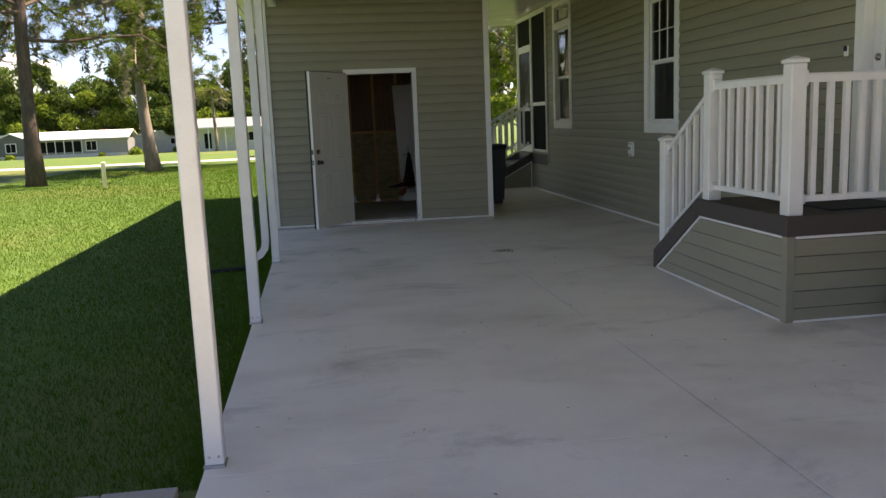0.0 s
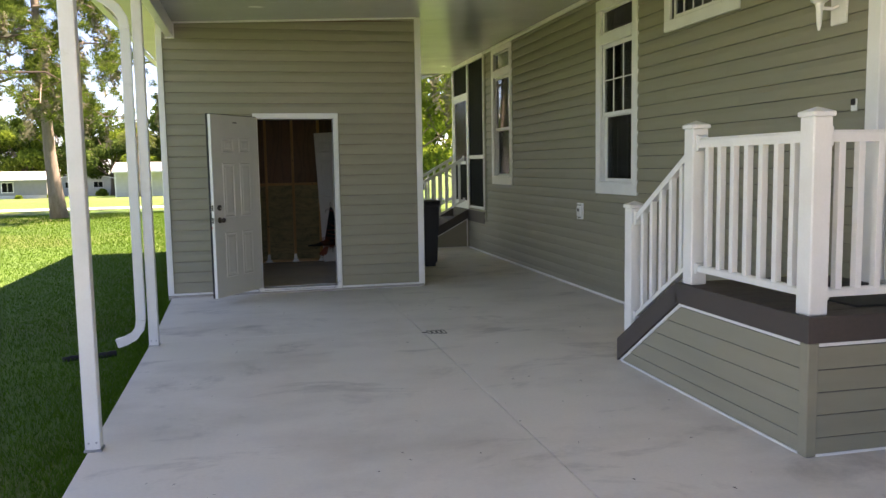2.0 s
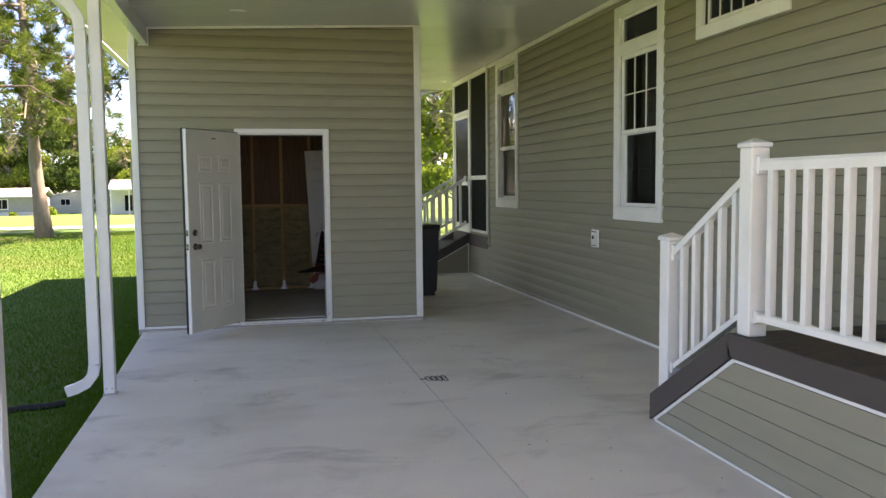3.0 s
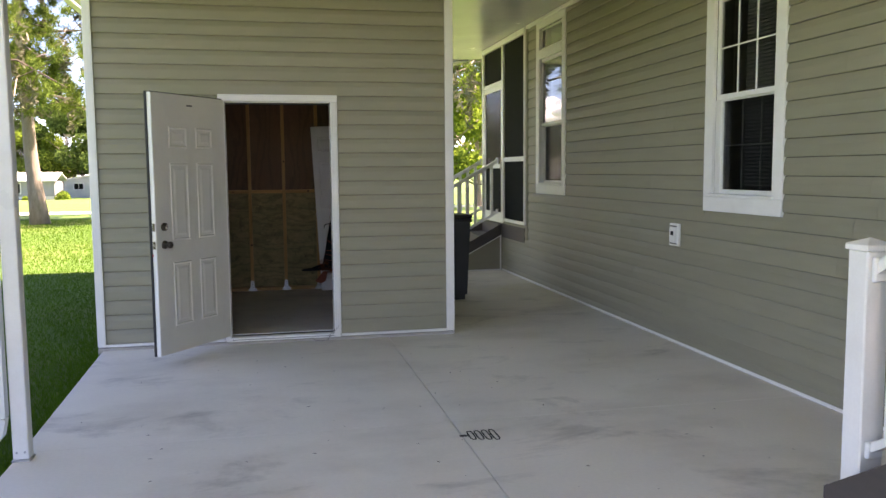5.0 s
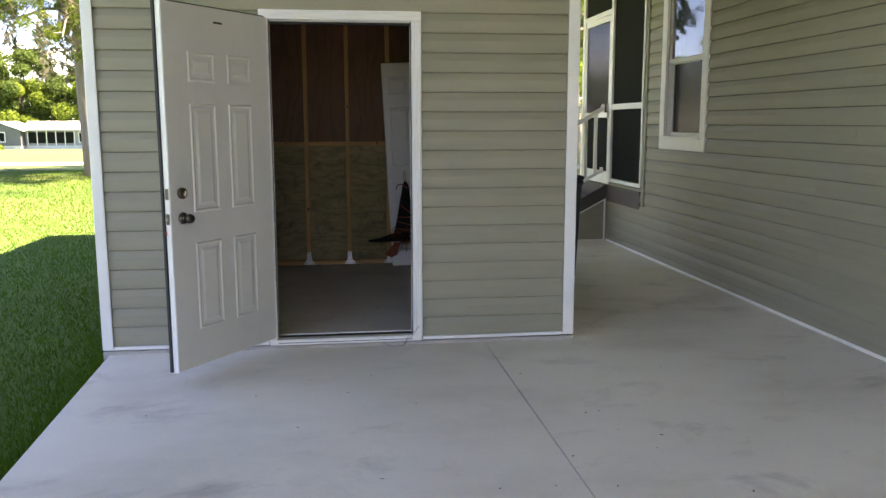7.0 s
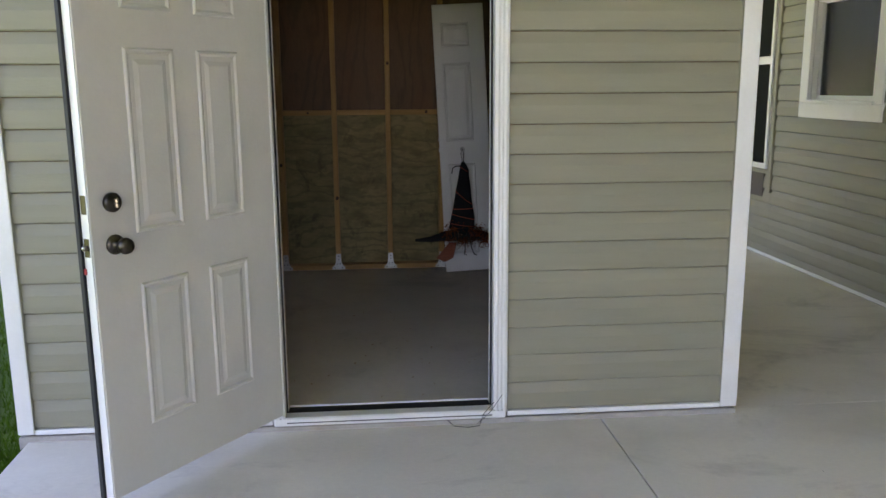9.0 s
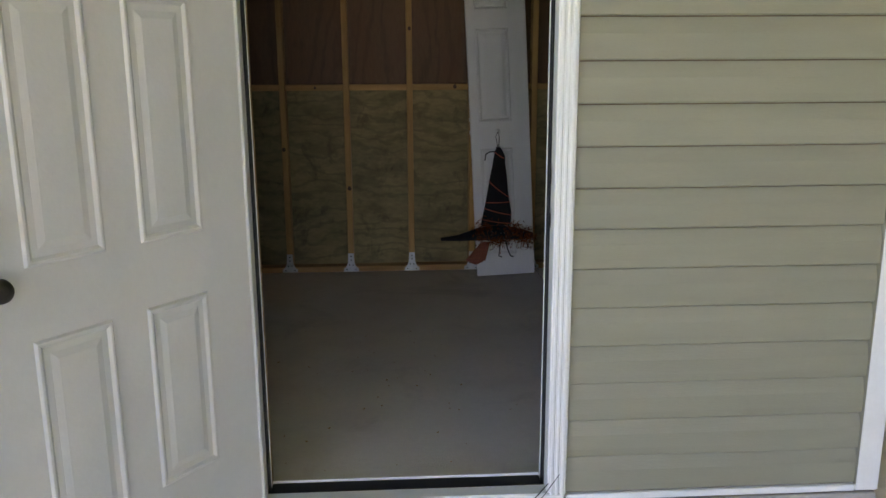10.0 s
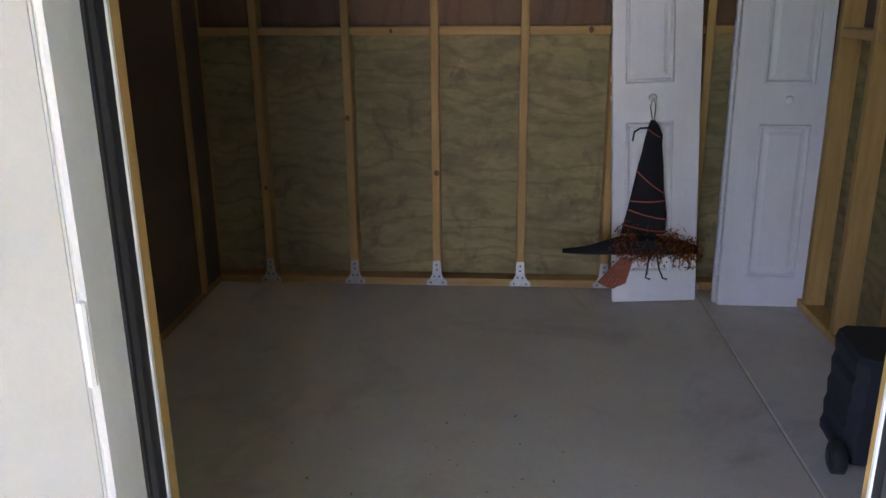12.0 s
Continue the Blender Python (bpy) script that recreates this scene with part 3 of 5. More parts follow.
def raised_panel(bm, u0, u1, v0, v1, put, groove=0.03, proud=0.007):
    """Raised field with a moulded border; put(u, v, out) gives the place."""
    rings = []
    for inset, out in ((0, 0.0005), (0.006, proud), (0.012, proud), (0.02, 0.001), (groove, 0.001), (groove + 0.018, proud * 0.8)):
        rings.append([bm.verts.new(put(u, v, out)) for u, v in ((u0 + inset, v0 + inset), (u1 - inset, v0 + inset), (u1 - inset, v1 - inset), (u0 + inset, v1 - inset))])
    for a, b in zip(rings, rings[1:]):
        for i in range(4):
            bm.faces.new((a[i], a[(i + 1) % 4], b[(i + 1) % 4], b[i]))
    bm.faces.new(rings[-1])
    bmesh.ops.recalc_face_normals(bm, faces=bm.faces)
    return bm


for u0, u1 in ((5.03, 5.30), (5.38, 5.65)):
    part("raised_panel", raised_panel(bmesh.new(), u0, u1, 0.93, 1.50, lambda u, v, o: (DX - o, u, v)), WHITE, lf)
for z, r in ((1.77, 0.03), (1.63, 0.03)):
    k = part("deadbolt" if z > 1.7 else "door_knob", add_lathe(bmesh.new(), [(r, 0), (r, 0.008), (0.014, 0.012), (0.014, 0.03), (0.026, 0.04), (0.026, 0.06), (0.012, 0.066)] if z < 1.7 else [(r, 0), (r, 0.012), (0.02, 0.016), (0.02, 0.02)], 18, pose(DX, 5.69, z, 0, -90, 0)), METAL, lf, "satin nickel", True)

# wall lantern, doorbell and outlet box
lantern = thing("wall_lantern", "white metal carriage lantern mounted beside the house door", "wall lamp", pose(WALL_X - 0.016, 6.13, 2.47))
part("back_plate", boxbm(-0.02, 0.0, -0.075, 0.075, -0.10, 0.14, bevel=0.006), WHITE, lantern)
part("arm", add_tube(bmesh.new(), [(-0.02, 0, 0.02), (-0.07, 0, 0.0), (-0.13, 0, 0.0), (-0.16, 0, 0.03)], 0.012, 8), WHITE, lantern)
part("finial", add_lathe(bmesh.new(), [(0.008, -0.14), (0.016, -0.10), (0.022, 0.0), (0.03, 0.03), (0.055, 0.045), (0.055, 0.055)], 12, Matrix.Translation((-0.16, 0, 0))), WHITE, lantern)
for i in range(6):
    a = math.pi * i / 3
    ca, sa = math.cos(a), math.sin(a)
    part("lantern_bar", add_tube(bmesh.new(), [(-0.16 + 0.05 * ca, 0.05 * sa, 0.055), (-0.16 + 0.085 * ca, 0.085 * sa, 0.30)], 0.006, 6), WHITE, lantern)
gl = part("lantern_glass", add_lathe(bmesh.new(), [(0.046, 0.056), (0.08, 0.298)], 6, Matrix.Translation((-0.16, 0, 0))), GLASS, lantern, "clear glass")
gl.visible_shadow = False
part("cap", add_lathe(bmesh.new(), [(0.10, 0.30), (0.10, 0.31), (0.05, 0.36), (0.02, 0.38), (0.018, 0.41), (0.005, 0.42)], 12, Matrix.Translation((-0.16, 0, 0))), WHITE, lantern)
bell = thing("doorbell", "small white doorbell with a black button on the siding", "doorbell", pose(WALL_X - 0.016, 5.97, 1.85))
part("bell_plate", boxbm(-0.014, 0, -0.025, 0.025, -0.05, 0.03, bevel=0.004), WHITE, bell)
part("button", boxbm(-0.019, -0.014, -0.021, 0.021, -0.012, 0.029, bevel=0.002), RUBBER, bell, "black button")
outlet = thing("outlet_box", "white weatherproof outlet box mounted on the siding", "outlet", pose(WALL_X - 0.014, 10.50, 0.935))
part("box_body", boxbm(-0.03, 0, -0.075, 0.075, -0.095, 0.095, bevel=0.006), WHITE, outlet)
part("cover_flap", boxbm(-0.042, -0.03, -0.055, 0.055, -0.06, 0.055, bevel=0.004), WHITE, outlet)
part("socket", boxbm(-0.0445, -0.042, -0.02, 0.025, -0.005, 0.03), RUBBER, outlet, "black socket opening")
for z in (-0.075, 0.072):
    part("ridge", boxbm(-0.033, -0.03, -0.055, 0.055, z - 0.004, z + 0.004), JOINT, outlet)

# ---- porch steps in front of the house door ----
deck = thing("porch_deck", "raised entry deck with brown composite boards and siding skirt", "deck", kind="structure")
KX0, KX1, KY0, KY1 = 3.10, WALL_X - 0.018, 4.89, 6.19
ny = 9
for i in range(ny):
    y0 = KY0 + (KY1 - KY0) * i / ny
    part("deck_board", boxbm(KX0 + 0.003, KX1, y0 + 0.003, y0 + (KY1 - KY0) / ny - 0.003, DECK_Z - 0.025, DECK_Z, bevel=0.003), DECK, deck)
part("deck_frame", boxbm(KX0 + 0.03, KX1 - 0.01, KY0 + 0.03, KY1 - 0.02, 0.1, DECK_Z - 0.03), JOINT, deck)
for z, y0, y1 in ((0.478, 6.19, 6.49), (0.239, 6.49, 6.79)):
    part("tread", boxbm(KX0 + 0.002, KX1, y0, y1 + 0.02, z - 0.03, z, bevel=0.004), DECK, deck)
    part("riser", boxbm(KX0 + 0.02, KX1, y0 + 0.012, y0 + 0.03, z, z + 0.2), DECK, deck)
part("riser", boxbm(KX0 + 0.02, KX1, 6.79, 6.81, 0, 0.2), DECK, deck)
part("fascia_board", boxbm(KX0 - 0.006, KX1, KY0 - 0.022, KY0 - 0.001, 0.587, DECK_Z + 0.002, bevel=0.003), DECK, deck)
part("fascia_board", boxbm(KX0 - 0.022, KX0 - 0.001, KY0 - 0.022, 6.185, 0.587, DECK_Z + 0.002, bevel=0.003), DECK, deck)
part("stringer", add_prism(bmesh.new(), [(6.186, DECK_Z + 0.002), (7.06, 0.17), (7.06, 0.003), (6.16, 0.587)][::1], KX0 - 0.022, KX0 - 0.001, "x"), DECK, deck)
# skirt backing coloured near black to draw shade in the lap gaps
part("skirt_core", add_prism(bmesh.new(), [(4.92, 0.001), (7.0, 0.001), (6.15, 0.584), (4.92, 0.584)], KX0 + 0.004, KX0 + 0.03, "x"), JOINT, deck)
part("skirt_core", boxbm(3.12, KX1, KY0 + 0.004, KY0 + 0.028, 0.001, 0.584), JOINT, deck)
z = -0.02
while z < 0.575:
    zt = min(z + 0.1165, 0.580)
    ye = 6.16 + (7.04 - 6.16) * (0.587 - zt) / 0.55 - 0.02
    yb = 6.16 + (7.04 - 6.16) * (0.587 - max(z, 0.02)) / 0.55 - 0.02
    verts = []
    for s in (0, 1):
        for out, zz in ((0.0, max(z, 0.012) + 0.004), (0.011, max(z, 0.012) + 0.004), (0.0135, max(z, 0.012) + 0.008), (0.0125, max(z, 0.012) + 0.03), (0.0050, zt - 0.0022), (0.0, zt - 0.0022)):
            f = (zz - max(z, 0.012)) / max(0.01, zt - max(z, 0.012))
            verts.append((KX0 + 0.004 - out, 4.93 if s == 0 else yb + (ye - yb) * f, zz))
    raw("siding_board", verts, BOARD_FACES, SIDING, deck)
    verts = []
    for x in (3.135, KX1 - 0.012):
        for out, zz in ((0.0, max(z, 0.012) + 0.004), (0.011, max(z, 0.012) + 0.004), (0.0135, max(z, 0.012) + 0.008), (0.0125, max(z, 0.012) + 0.03), (0.0050, zt - 0.0022), (0.0, zt - 0.0022)):
            verts.append((x, KY0 + 0.004 - out, zz))
    raw("siding_board", verts, BOARD_FACES, SIDING, deck)
    z += 0.1165
part("corner_post", boxbm(KX0 - 0.012, 3.15, KY0 - 0.012, 4.945, 0.002, 0.586, bevel=0.005), SIDING, deck)
part("skirt_trim", boxbm(KX0 - 0.011, KX0 + 0.004, 4.946, 7.01, 0.002, 0.014), WHITE, deck)
part("skirt_trim", boxbm(KX0 - 0.011, KX0 + 0.004, 4.946, 6.15, 0.568, 0.586), WHITE, deck)
part("skirt_trim", add_prism(bmesh.new(), [(6.15, 0.586), (7.03, 0.012), (7.0, 0.012), (6.14, 0.568)], KX0 - 0.011, KX0 + 0.004, "x"), WHITE, deck)
part("skirt_trim", boxbm(3.151, KX1, KY0 - 0.011, KY0 + 0.004, 0.002, 0.016), WHITE, deck)
part("skirt_trim", boxbm(3.151, KX1, KY0 - 0.011, KY0 + 0.004, 0.568, 0.586), WHITE, deck)
part("skirt_trim", boxbm(KX1 - 0.02, KX1, KY0 - 0.013, KY0 + 0.004, 0.017, 0.567), WHITE, deck)

railing = thing("porch_railing", "white vinyl porch railing with square newels and balusters", "railing", kind="structure")


def newel(x, y, z0, z1, w=0.108):
    p = part("newel_post", boxbm(x - w / 2, x + w / 2, y - w / 2, y + w / 2, z0, z1 - 0.05, bevel=0.006), WHITE, railing)
    bm = bmesh.new()
    c = w / 2 + 0.01
    add_box(bm, x - c, x + c, y - c, y + c, z1 - 0.05, z1 - 0.025, bevel=0.004)
    ring = [bm.verts.new((x + a * c * 0.96, y + b * c * 0.96, z1 - 0.025)) for a, b in ((-1, -1), (1, -1), (1, 1), (-1, 1))]
    apex = bm.verts.new((x, y, z1))
    for i in range(4):
        bm.faces.new((ring[i], ring[(i + 1) % 4], apex))
    part("post_cap", bm, WHITE, p)


def rail_run(p, q, zr, zb, n, w=0.05):
    """A level or raking rail pair with balusters between two plan points; zr, zb: (start, end) heights."""
    p, q = Vector((p[0], p[1], 0)), Vector((q[0], q[1], 0))
    d = (q - p).normalized()
    s = Vector((-d.y, d.x, 0)) * w / 2
    for nm, (za, ze), h in (("top_rail", zr, 0.06), ("bottom_rail", zb, 0.042)):
        bm = bmesh.new()
        ends = []
        for o, zz in ((p, za), (q, ze)):
            ends.append([bm.verts.new(o + sgn * s * k + Vector((0, 0, zz + dz))) for sgn, k, dz in ((-1, 1, -h), (1, 1, -h), (1, 1, -h * 0.25), (1, 0.6, 0), (-1, 0.6, 0), (-1, 1, -h * 0.25))])
        a, b = ends
        for i in range(6):
            bm.faces.new((a[i], a[(i + 1) % 6], b[(i + 1) % 6], b[i]))
        bm.faces.new(a), bm.faces.new(list(reversed(b)))
        bmesh.ops.recalc_face_normals(bm, faces=bm.faces)
        part(nm, bm, WHITE, railing)
    for end, sg in ((p, 1), (q, -1)):
        c = end + d * sg * 0.012
        for (za, ze), h in ((zr, 0.06), (zb, 0.042)):
            zz = (za if sg == 1 else ze) - h / 2
            part("rail_bracket", boxbm(c.x - 0.036 if abs(d.x) < 0.5 else c.x - 0.012, c.x + 0.036 if abs(d.x) < 0.5 else c.x + 0.012, c.y - 0.012 if abs(d.x) < 0.5 else c.y - 0.036, c.y + 0.012 if abs(d.x) < 0.5 else c.y + 0.036, zz - h * 0.85, zz + h * 0.8, bevel=0.006), WHITE, railing)
    for i in range(n):
        f = (i + 0.75) / (n + 0.5)
        c = p.lerp(q, f)
        b = zb[0] + (zb[1] - zb[0]) * f - 0.01
        t = zr[0] + (zr[1] - zr[0]) * f - 0.05
        part("baluster", boxbm(c.x - 0.019, c.x + 0.019, c.y - 0.019, c.y + 0.019, b, t, bevel=0.002), WHITE, railing)


NX = 3.165
newel(NX, 4.965, DECK_Z, 1.757)
newel(NX, 6.10, DECK_Z, 1.752)
newel(NX, 6.955, 0.0, 1.216)
newel(4.13, 4.965, DECK_Z, 1.757)
rail_run((NX, 5.019), (NX, 6.046), (1.642, 1.642), (0.847, 0.847), 7)
rail_run((NX + 0.054, 4.965), (4.076, 4.965), (1.642, 1.642), (0.847, 0.847), 7)
rail_run((NX, 6.154), (NX, 6.901), (1.582, 1.126), (0.852, 0.396), 5)
mat_ = thing("door_mat", "black rubber door mat lying on the deck boards", "doormat")
part("mat_sheet", boxbm(3.50, 4.10, 5.05, 5.80, DECK_Z, DECK_Z + 0.012, bevel=0.004), RUBBER, mat_)

# ---- carport posts and downspout ----
post = thing("carport_post", "slim square white aluminium carport post on the slab edge", "post", pose(BEAM_X + 0.03, 3.43, 0), "carport posts")
part("shaft", boxbm(-0.04, 0.04, -0.04, 0.04, 0.012, 3.016, bevel=0.005), ALU, post)
part("base_shoe", boxbm(-0.047, 0.047, -0.047, 0.047, 0.0, 0.012, bevel=0.003), GALV, post)
part("top_bracket", boxbm(-0.055, 0.055, -0.03, 0.03, 2.96, 3.0195, bevel=0.003), ALU, post)
for sx in (-1, 1):
    part("screw", add_lathe(bmesh.new(), [(0.006, 0), (0.006, 0.003), (0.003, 0.005)], 8, pose(0.02 * sx, -0.04, 0.05, 90, 0, 0)), GALV, post)
for y in (6.005, 8.69):
    copy_thing(post, pose(BEAM_X, y, 0))

downspout = thing("downspout", "white rectangular aluminium downspout beside a carport post", "downspout")


def add_path_box(bm, pts, w, h):
    """A rectangular pipe along points in the x-z plane; w across, h along y."""
    rings = []
    for i, p in enumerate(pts):
        a, b = Vector(pts[max(i - 1, 0)]), Vector(pts[min(i + 1, len(pts) - 1)])
        d = (b - a).normalized()
        s = Vector((d.z, 0, -d.x)) * w / 2
        c = Vector(p)
        rings.append([bm.verts.new(c + s + Vector((0, -h / 2, 0))), bm.verts.new(c + s + Vector((0, h / 2, 0))), bm.verts.new(c - s + Vector((0, h / 2, 0))), bm.verts.new(c - s + Vector((0, -h / 2, 0)))])
    for a, b in zip(rings, rings[1:]):
        for i in range(4):
            bm.faces.new((a[i], a[(i + 1) % 4], b[(i + 1) % 4], b[i]))
    bm.faces.new(rings[0]), bm.faces.new(list(reversed(rings[-1])))
    bmesh.ops.recalc_face_normals(bm, faces=bm.faces)
    return bm


DSX, DSY = -0.555, 8.66
part("pipe", add_path_box(bmesh.new(), [(DSX, DSY, 0.24), (DSX, DSY, 2.66)], 0.075, 0.06), ALU, downspout)
part("upper_elbow", add_path_box(bmesh.new(), [(DSX, DSY, 2.662), (DSX - 0.012, DSY, 2.75), (DSX - 0.06, DSY, 2.83), (DSX - 0.14, DSY, 2.89), (RX0 + 0.04, DSY, 3.0), (RX0 - 0.03, DSY, 3.05), (RX0 - 0.045, DSY, zg - 0.021)], 0.075, 0.06), ALU, downspout)
part("kick_elbow", add_path_box(bmesh.new(), [(DSX, DSY, 0.238), (DSX - 0.015, DSY, 0.16), (DSX - 0.06, DSY, 0.10), (DSX - 0.13, DSY, 0.065), (DSX - 0.2, DSY, 0.045)], 0.075, 0.06), ALU, downspout)
hose = thing("drain_pipe", "black corrugated drain pipe lying on the grass", "drain pipe")
pts = [(-0.76 - 0.03 * i, 8.60 - 0.008 * i - 0.02 * math.sin(i * 0.5), -0.026 - 0.0008 * i) for i in range(14)]
part("pipe", add_tube(bmesh.new(), pts, [0.029 if i % 2 else 0.025 for i in range(14)], 10), RUBBER, hose)

# ---- the shed ----
shed = thing("wall_shed", "shed front clad in sage taupe vinyl lap siding with white trim", "wall", kind="structure")
OX0, OX1, OZ0, OZ1 = 0.43, 1.435, 0.03, 2.152        # over the door casing
IX0, IX1, IZ1 = 0.445, 1.413, 2.107                 # the hole in the wall
bm = bmesh.new()
WT = 0.10
add_prism(bm, [(SHED_X0, SHED_FLOOR), (IX0, SHED_FLOOR), (IX0, roof_z(IX0)), (SHED_X0, roof_z(SHED_X0))], SHED_Y, SHED_Y + WT, "y")
add_prism(bm, [(IX1, SHED_FLOOR), (SHED_X1, SHED_FLOOR), (SHED_X1, roof_z(SHED_X1)), (IX1, roof_z(IX1))], SHED_Y, SHED_Y + WT, "y")
add_prism(bm, [(IX0, IZ1), (IX1, IZ1), (IX1, roof_z(IX1)), (IX0, roof_z(IX0))], SHED_Y, SHED_Y + WT, "y")
part("front_sheathing", bm, LEFT_PLY, shed)
clad(shed, SHED_Y, "x", -1, SHED_X0 + 0.055, SHED_X1 - 0.065, 0.051, COURSE, 3.32, [(OX0, OX1, -1, OZ1)], top=lambda x: roof_z(x) - 0.01)
for x0, x1, nm in ((SHED_X0 - 0.012, SHED_X0 + 0.055, "corner_trim"), (SHED_X1 - 0.065, SHED_X1 + 0.012, "corner_trim")):
    part(nm, boxbm(x0, x1, SHED_Y - 0.028, SHED_Y + 0.055, 0.03, roof_z(x0) - 0.004, bevel=0.004), WHITE, shed)
# added thin strips whose darker colour draws the shade line beside the corner trims
part("channel_lip", boxbm(SHED_X1 - 0.0668, SHED_X1 - 0.0652, SHED_Y - 0.0275, SHED_Y, 0.052, roof_z(SHED_X1) - 0.03), SIDING, shed)
part("channel_lip", boxbm(SHED_X0 + 0.0552, SHED_X0 + 0.0568, SHED_Y - 0.0275, SHED_Y, 0.052, roof_z(SHED_X0) - 0.2), SIDING, shed)
part("base_trim", boxbm(SHED_X0 + 0.056, OX0 - 0.001, SHED_Y - 0.026, SHED_Y, 0.028, 0.05, bevel=0.003), WHITE, shed)
part("base_trim", boxbm(OX1 + 0.001, SHED_X1 - 0.066, SHED_Y - 0.026, SHED_Y, 0.028, 0.05, bevel=0.003), WHITE, shed)
part("top_trim", add_prism(bmesh.new(), [(SHED_X0 + 0.14, roof_z(SHED_X0 + 0.14) - 0.022), (SHED_X1 - 0.066, roof_z(SHED_X1 - 0.066) - 0.022), (SHED_X1 - 0.066, roof_z(SHED_X1 - 0.066) - 0.003), (SHED_X0 + 0.14, roof_z(SHED_X0 + 0.14) - 0.003)], SHED_Y - 0.03, SHED_Y, "y"), WHITE, shed)
part("beam_cap", boxbm(BEAM_X + 0.042, BEAM_X + 0.056, SHED_Y - 0.038, SHED_Y - 0.025, 3.0, roof_z(BEAM_X) - 0.004), WHITE, shed)
part("beam_cap", boxbm(BEAM_X - 0.05, BEAM_X + 0.041, SHED_Y - 0.038, SHED_Y - 0.025, 3.0, 3.016), WHITE, shed)
side = thing("wall_shed_side", "side wall of the shed clad in sage taupe vinyl siding", "wall", kind="structure")
bm = boxbm(SHED_X1 - WT, SHED_X1 - 0.0125, SHED_Y + WT + 0.002, SHED_BACK + 0.1, SHED_FLOOR, 3.30)
part("sheathing", bm, LEFT_PLY, side)
clad(side, SHED_X1 - 0.012, "y", 1, SHED_Y + 0.058, SHED_BACK + 0.1, 0.051, COURSE, 3.29)
left_side = thing("wall_shed_left", "lawn-side shed wall of the same taupe siding", "wall", kind="structure")
part("sheathing", boxbm(SHED_X0 + 0.0125, SHED_X0 + 0.04, SHED_Y + WT + 0.002, SHED_BACK + 0.1, SHED_FLOOR, 3.18), LEFT_PLY, left_side)
clad(left_side, SHED_X0 + 0.012, "y", -1, SHED_Y + 0.058, SHED_BACK + 0.1, 0.051, COURSE, 3.18)
back = thing("wall_shed_back", "framed back wall of the shed with bare plywood sheathing", "wall", kind="structure")
curb = boxbm(SHED_X0 - 0.01, SHED_X1 + 0.008, SHED_Y - 0.03, SHED_BACK + 0.12, -0.25, 0.022, bevel=0.004)
tagged(link("shed_curb", curb, CURB), "low poured concrete curb under the shed", "curb", kind="structure")
shed_floor = thing("floor_shed", "dusty bare concrete floor inside the shed", "concrete floor", kind="structure")
for x0, x1 in ((SHED_X0 + 0.041, JX - 0.003), (JX + 0.003, SHED_X1 - WT)):
    part("slab_panel", boxbm(x0, x1, SHED_Y + 0.03, SHED_BACK - 0.002, 0.0, SHED_FLOOR, bevel=0.004), CONCRETE_IN, shed_floor)

# framing of the back wall
SY = 14.38                                  # front face of the studs
PY = SY + 0.09                              # face of the plywood
XS = [-0.535, -0.235, 0.19, 0.598, 1.007, 1.412, 1.82, 2.20]
for x0, x1 in ((SHED_X0 + 0.042, 0.598), (0.602, SHED_X1 - WT - 0.002)):
    part("plywood_panel", boxbm(x0, x1, PY, PY + 0.015, 0.034, 1.252), PLY_LOW, back)
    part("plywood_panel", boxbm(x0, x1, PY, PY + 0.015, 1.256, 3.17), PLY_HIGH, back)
for x in XS:
    part("stud", boxbm(x - 0.019, x + 0.019, SY, PY - 0.001, 0.073, 3.16, bevel=0.003), PINE, back)
for p, q in zip(XS, XS[1:]):
    part("blocking", boxbm(p + 0.0195, q - 0.0195, SY + 0.003, PY - 0.002, 1.235, 1.273, bevel=0.003), PINE_X, back)
part("sole_plate", boxbm(SHED_X0 + 0.043, SHED_X1 - WT - 0.002, SY + 0.001, PY - 0.001, 0.033, 0.072, bevel=0.003), PINE_X, back)
part("outer_skin", boxbm(SHED_X0, SHED_X1, PY + 0.016, PY + 0.04, 0.03, 3.17), SIDING, back)
# steel stud ties: a flared plate with holes
tie_outline = [(-0.05, 0.0), (0.05, 0.0), (0.05, 0.022), (0.036, 0.03), (0.022, 0.06), (0.018, 0.125), (-0.018, 0.125), (-0.022, 0.06), (-0.036, 0.03), (-0.05, 0.022)]
for x in XS[1:-1]:
    t = part("stud_tie", add_prism(bmesh.new(), [(x + a, 0.036 + b) for a, b in tie_outline], SY - 0.0035, SY - 0.0005, "y"), GALV, back, "galvanised steel stud tie")
    bm = bmesh.new()
    for a, b in ((0, 0.105), (0, 0.08), (-0.03, 0.014), (0.03, 0.014), (-0.012, 0.045), (0.012, 0.045)):
        add_lathe(bm, [(0.005, 0), (0.005, 0.002), (0.003, 0.003)], 6, pose(x + a, SY - 0.0035, 0.036 + b, 90, 0, 0))
    part("nail_head", bm, JOINT, t)
knot = material("wood_knot", (0.10, 0.045, 0.018), (0.06, 0.025, 0.01), 0.6, 30, 200)
